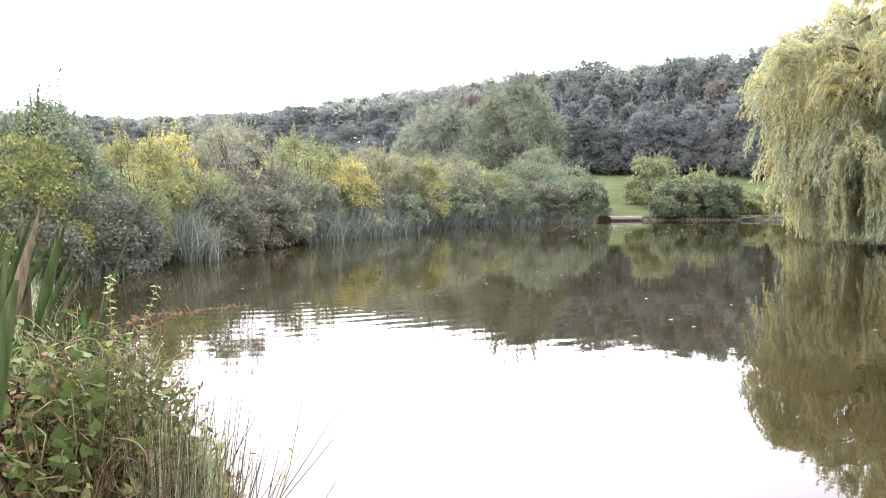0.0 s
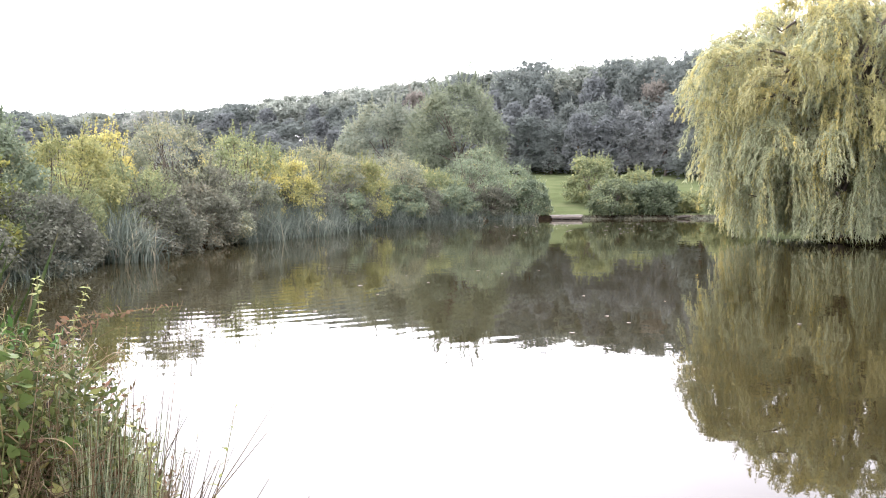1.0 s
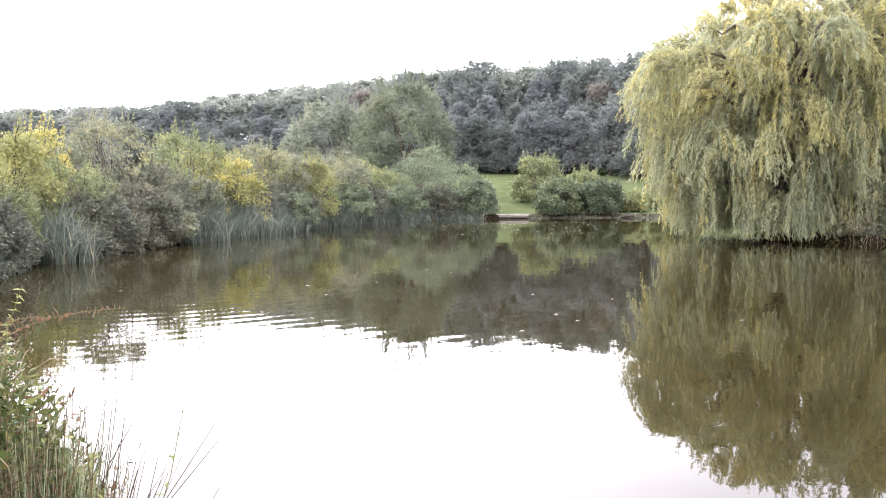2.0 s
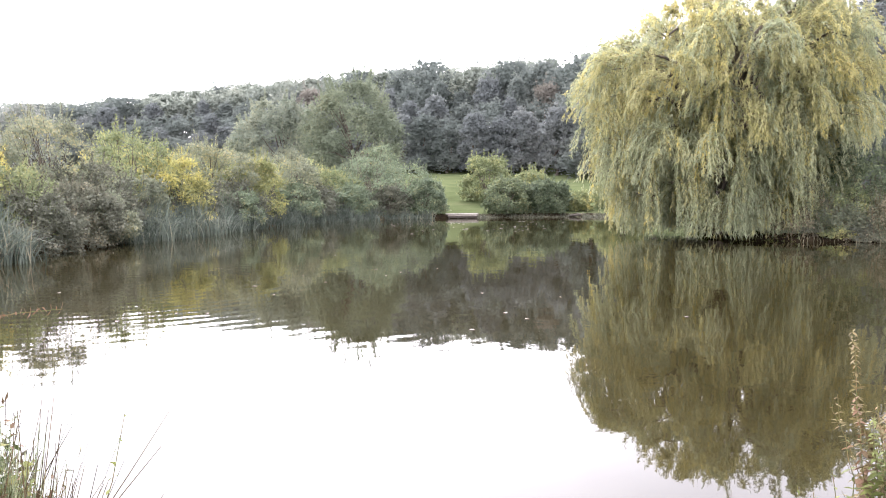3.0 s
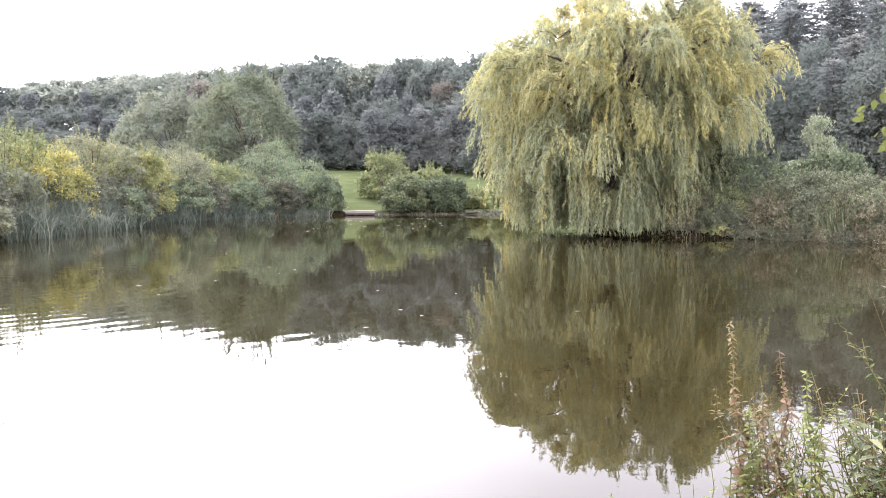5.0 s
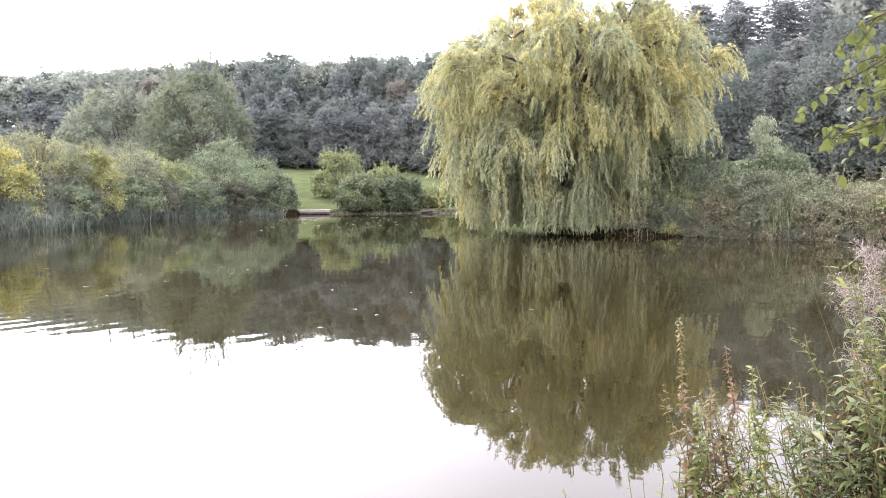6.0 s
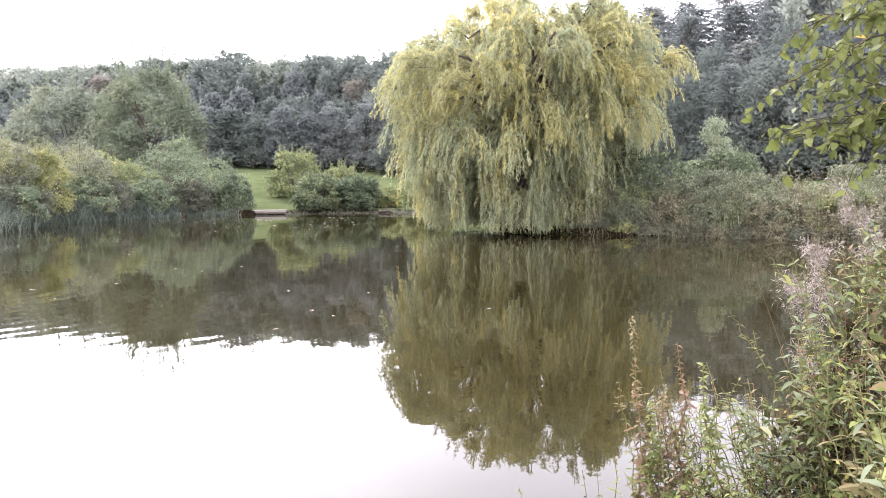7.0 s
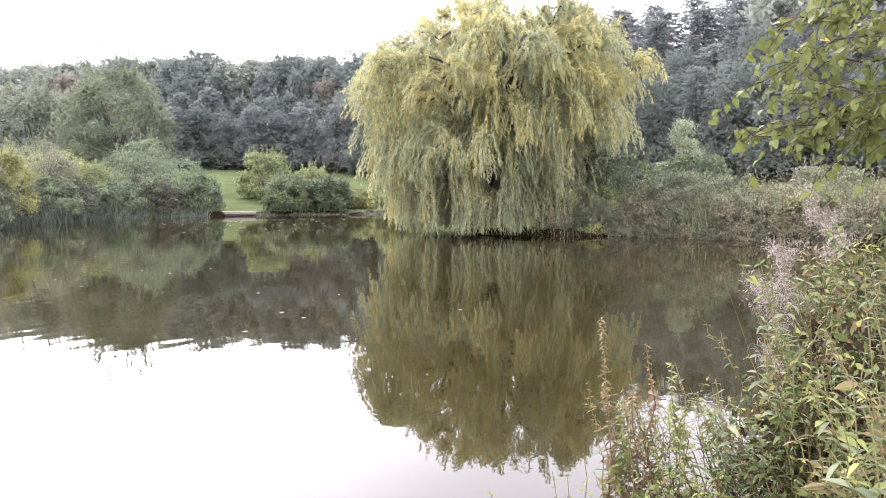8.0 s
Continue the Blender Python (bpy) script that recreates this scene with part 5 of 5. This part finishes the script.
def undergrowth(name, spots, n, key, leaf, label, seed, stalks=200, low=0.05):
    """A tangle of small leaves and dry stalks filling mounds given as (x, y, radius, top)."""
    rng = np.random.default_rng(seed)
    o = np.array([*spots[0][:2], 0.0])
    parts, stems = [], []
    for x, y, r, top in spots:
        z = z_at(x, y)
        m = n // len(spots)
        a, q = rng.uniform(0, 2 * np.pi, m), rng.uniform(0, 1, m) ** 0.5
        hgt = z + (top - z) * rng.uniform(low, 1, m) ** 0.7 * (1 - 0.45 * q ** 2)
        p = np.column_stack([x + np.cos(a) * q * r, y + np.sin(a) * q * r, hgt]) - o
        ln = rng.uniform(0.4, 1.3, m) * leaf
        parts.append(leaf_quads(p, scatter_dirs(m, rng, 0.1), scatter_dirs(m, rng, 1.0), ln, ln * rng.uniform(0.25, 0.5, m)))
        for _ in range(stalks // len(spots)):
            a = rng.uniform(0, 2 * np.pi)
            s = np.array([x + math.cos(a) * r * 0.6 * rng.random(), y + math.sin(a) * r * 0.6 * rng.random(), z - 0.02]) - o
            e = s + np.array([rng.normal(0, 0.16), rng.normal(0, 0.16), (top - z) * rng.uniform(0.35, 0.95)])
            stems.append(tube(bent(s, e, 5, 0, rng), [0.0019, 0.0018, 0.0016, 0.0013, 0.0007], 4))
    ob = new(name, mesh_from(name, *joined(parts), LEAF[key]))
    ob.matrix_basis = pose(*o)
    tagged(ob, label, "undergrowth", kind="stuff")
    st = new("dry_stalks", mesh_from("dry_stalks", *joined(stems), LEAF["straw"]))
    st.matrix_basis = pose(*o)
    tagged(st, "thin dry brown stalks standing in the undergrowth", "undergrowth", kind="stuff")


undergrowth("undergrowth", [(-0.98, 1.75, 0.2, 1.45), (-0.9, 1.95, 0.2, 1.42), (-0.8, 2.1, 0.18, 1.36), (-1.15, 2.0, 0.3, 1.5), (-0.9, 1.85, 0.15, 1.4), (-0.78, 2.02, 0.13, 1.3)], 14000, "weed", 0.028, "dense yellow-green weeds on the near bank", 960, 80)
# dark leaves at the back that deepen the mass with painted shade
undergrowth("undergrowth", [(-1.1, 1.9, 0.2, 1.5), (-0.98, 2.05, 0.18, 1.47), (-0.86, 2.1, 0.15, 1.4), (-1.0, 1.8, 0.16, 1.42), (-0.92, 1.8, 0.12, 1.36)], 11000, "iris", 0.034, "weeds in shade-dark green deep in the near bank growth", 973, 80)
undergrowth("undergrowth", [(-0.78, 2.2, 0.16, 1.3), (-0.68, 2.1, 0.13, 1.14), (-0.62, 2.05, 0.1, 1.1)], 3000, "rust", 0.028, "rusty dying weeds on the near bank", 961, 100)
RIGHT_MOUNDS = [(1.97, 1.38, 0.2, 1.6), (1.86, 1.52, 0.16, 1.3), (2.12, 1.47, 0.25, 1.68), (1.74, 1.75, 0.16, 0.95), (1.82, 1.37, 0.12, 1.3)]
undergrowth("undergrowth", RIGHT_MOUNDS, 1800, "nettle", 0.027, "dense yellow-green weeds on the near bank", 962, 60)
undergrowth("undergrowth", RIGHT_MOUNDS, 3600, "weed", 0.03, "weeds in a shade-darkened green among the nettles", 963, 40)
undergrowth("undergrowth", RIGHT_MOUNDS, 700, "rust", 0.0222, "reddish withered leaves among the nettles", 964, 40)
undergrowth("undergrowth", RIGHT_MOUNDS, 800, "sedge", 0.0222, "pale grey-green leaves among the nettles", 965, 20)
undergrowth("undergrowth", [(-0.645, 1.58, 0.04, 1.19), (-0.72, 1.5, 0.04, 1.28)], 130, "yellow", 0.045, "few bright yellow dying leaves on the near bank", 966, 6, 0.75)
undergrowth("undergrowth", [(-0.6, 1.72, 0.08, 1.27), (-0.54, 1.76, 0.055, 1.19)], 1600, "nettle", 0.026, "yellowing small-leaved weeds over the water", 967, 40, 0.7)
undergrowth("undergrowth", [(-0.84, 1.58, 0.1, 1.5), (-0.76, 1.6, 0.1, 1.48), (-0.7, 1.64, 0.1, 1.47), (-0.63, 1.68, 0.09, 1.44), (-0.585, 1.7, 0.05, 1.38)], 2600, "weed", 0.026, "yellow-green small-leaved weeds on the near bank", 969, 320, 0.6)
undergrowth("undergrowth", [(-0.84, 1.6, 0.11, 1.46), (-0.74, 1.64, 0.11, 1.43), (-0.66, 1.68, 0.09, 1.4)], 1800, "weed", 0.032, "weeds in a shade-darkened green on the near bank", 970, 20, 0.6)
# dark filler that paints the shaded hollow behind the left weeds
undergrowth("leaf_litter", [(-0.95, 1.68, 0.22, 1.36), (-0.84, 1.78, 0.18, 1.28), (-0.74, 1.85, 0.13, 1.16), (-1.1, 1.66, 0.26, 1.44)], 13000, "shade_fill", 0.05, "dark brown filler leaves standing in for shade under the weeds", 968, 70, 0.2)


def straw_tangle(name, spots, n, key, label, seed):
    """Bent dry stalks lying over one another in mounds given as (x, y, z, radius)."""
    rng = np.random.default_rng(seed)
    o = np.array([*spots[0][:2], 0.0])
    pieces = []
    for k in range(n):
        x, y, z, r = spots[k % len(spots)]
        s = np.array([x, y, z]) + unit(rng.normal(0, 1, 3)) * r * rng.uniform(0.3, 1.0) * [1, 1, 0.7] - o
        a, ln = rng.normal(2.6, 1.4), rng.uniform(0.07, 0.2)
        t = np.linspace(0, 1, 9)[:, None]
        p = s + np.array([math.cos(a), math.sin(a), rng.normal(-0.1, 0.45)]) * ln * t + np.array([rng.normal(0, 0.06), rng.normal(0, 0.06), 0.06]) * np.sin(np.pi * t) - [0, 0, 0.5 * ln] * t ** 2
        pieces.append(tube(p, np.linspace(0.001, 0.0004, 9) * rng.uniform(0.6, 1.5), 3))
    ob = new(name, mesh_from(name, *joined(pieces), LEAF[key]))
    ob.matrix_basis = pose(*o)
    tagged(ob, label, "grass", kind="stuff")


straw_tangle("dry_grass", [(-0.74, 1.66, 1.2, 0.09), (-0.71, 1.6, 1.15, 0.08), (-0.68, 1.63, 1.12, 0.08), (-0.75, 1.6, 1.08, 0.09), (-0.66, 1.66, 1.06, 0.07)], 620, "straw", "tangled dry brown grass on the near bank", 951)
straw_tangle("dry_grass", [(-0.9, 1.75, 1.34, 0.14), (-0.78, 1.85, 1.32, 0.13)], 140, "straw", "dry stalks caught among the weeds", 955)
# the same shade-coloured filler inside the right mounds
undergrowth("leaf_litter", [(x + 0.04, y + 0.04, 0.8 * r, top - 0.12) for x, y, r, top in RIGHT_MOUNDS], 5000, "shade_fill", 0.045, "dark brown filler leaves standing in for shade under the nettles", 971, 60)
undergrowth("undergrowth", [(-0.84, 1.57, 0.1, 1.49), (-0.72, 1.62, 0.1, 1.45), (-0.6, 1.69, 0.07, 1.38)], 500, "rust", 0.024, "rusty dying weeds on the near bank", 972, 20, 0.62)
bed("sedge_tuft", (-0.65, 1.64), (-0.54, 1.74), 0.06, 1500, 0.83, "sedge", "pale grey-green sedge tuft at the water edge", "grass", 950, 0.0045, 0.14, 0.3)
bed("sedge_tuft", (-0.58, 1.83), (-0.52, 1.88), 0.03, 8, 0.8, "straw", "few stiff sedge stalks over the water", "grass", 954, 0.004, 0.14, 0.2)
bed("dry_grass", (1.55, 2.15), (1.75, 1.9), 0.12, 110, 0.66, "straw", "thin dry grass stalks on the near bank", "grass", 952, 0.003, 1.3, 0.6)
bed("dry_grass", (1.32, 2.2), (1.6, 1.98), 0.12, 70, 0.78, "straw", "long dry grass stalks arching over the water", "grass", 956, 0.003, 1.7, 0.75)
bed("rough_grass", (-3, 0.6), (4, 0.6), 2.0, 3500, 0.3, "sedge", "short rough grass on the near bank", "grass", 953, 0.006, 0.8, 0.6)


# ---- specks and fallen leaves on the water ----
def fallen_leaves():
    rng = np.random.default_rng(41)
    me = leaf_mesh("floating_leaf", 0.07, 0.045, LEAF["fluff"], 3, 0.02)
    for k in range(70):
        if k < 45:
            y = rng.uniform(33, 47)
            x = rng.uniform(6, 17) * y / 45
        else:
            y, x = rng.uniform(9, 24), rng.uniform(-4, 6)
        ob = new("floating_leaf", me)
        ob.matrix_basis = pose(x, y, 0.004, 0, 0, rng.uniform(0, 360)) @ Matrix.Scale(rng.uniform(1.6, 3.0) if k < 45 else rng.uniform(0.7, 1.5), 4)
        tagged(ob, "small pale fallen leaf floating on the water", "leaf", "leaves on the water")


fallen_leaves()
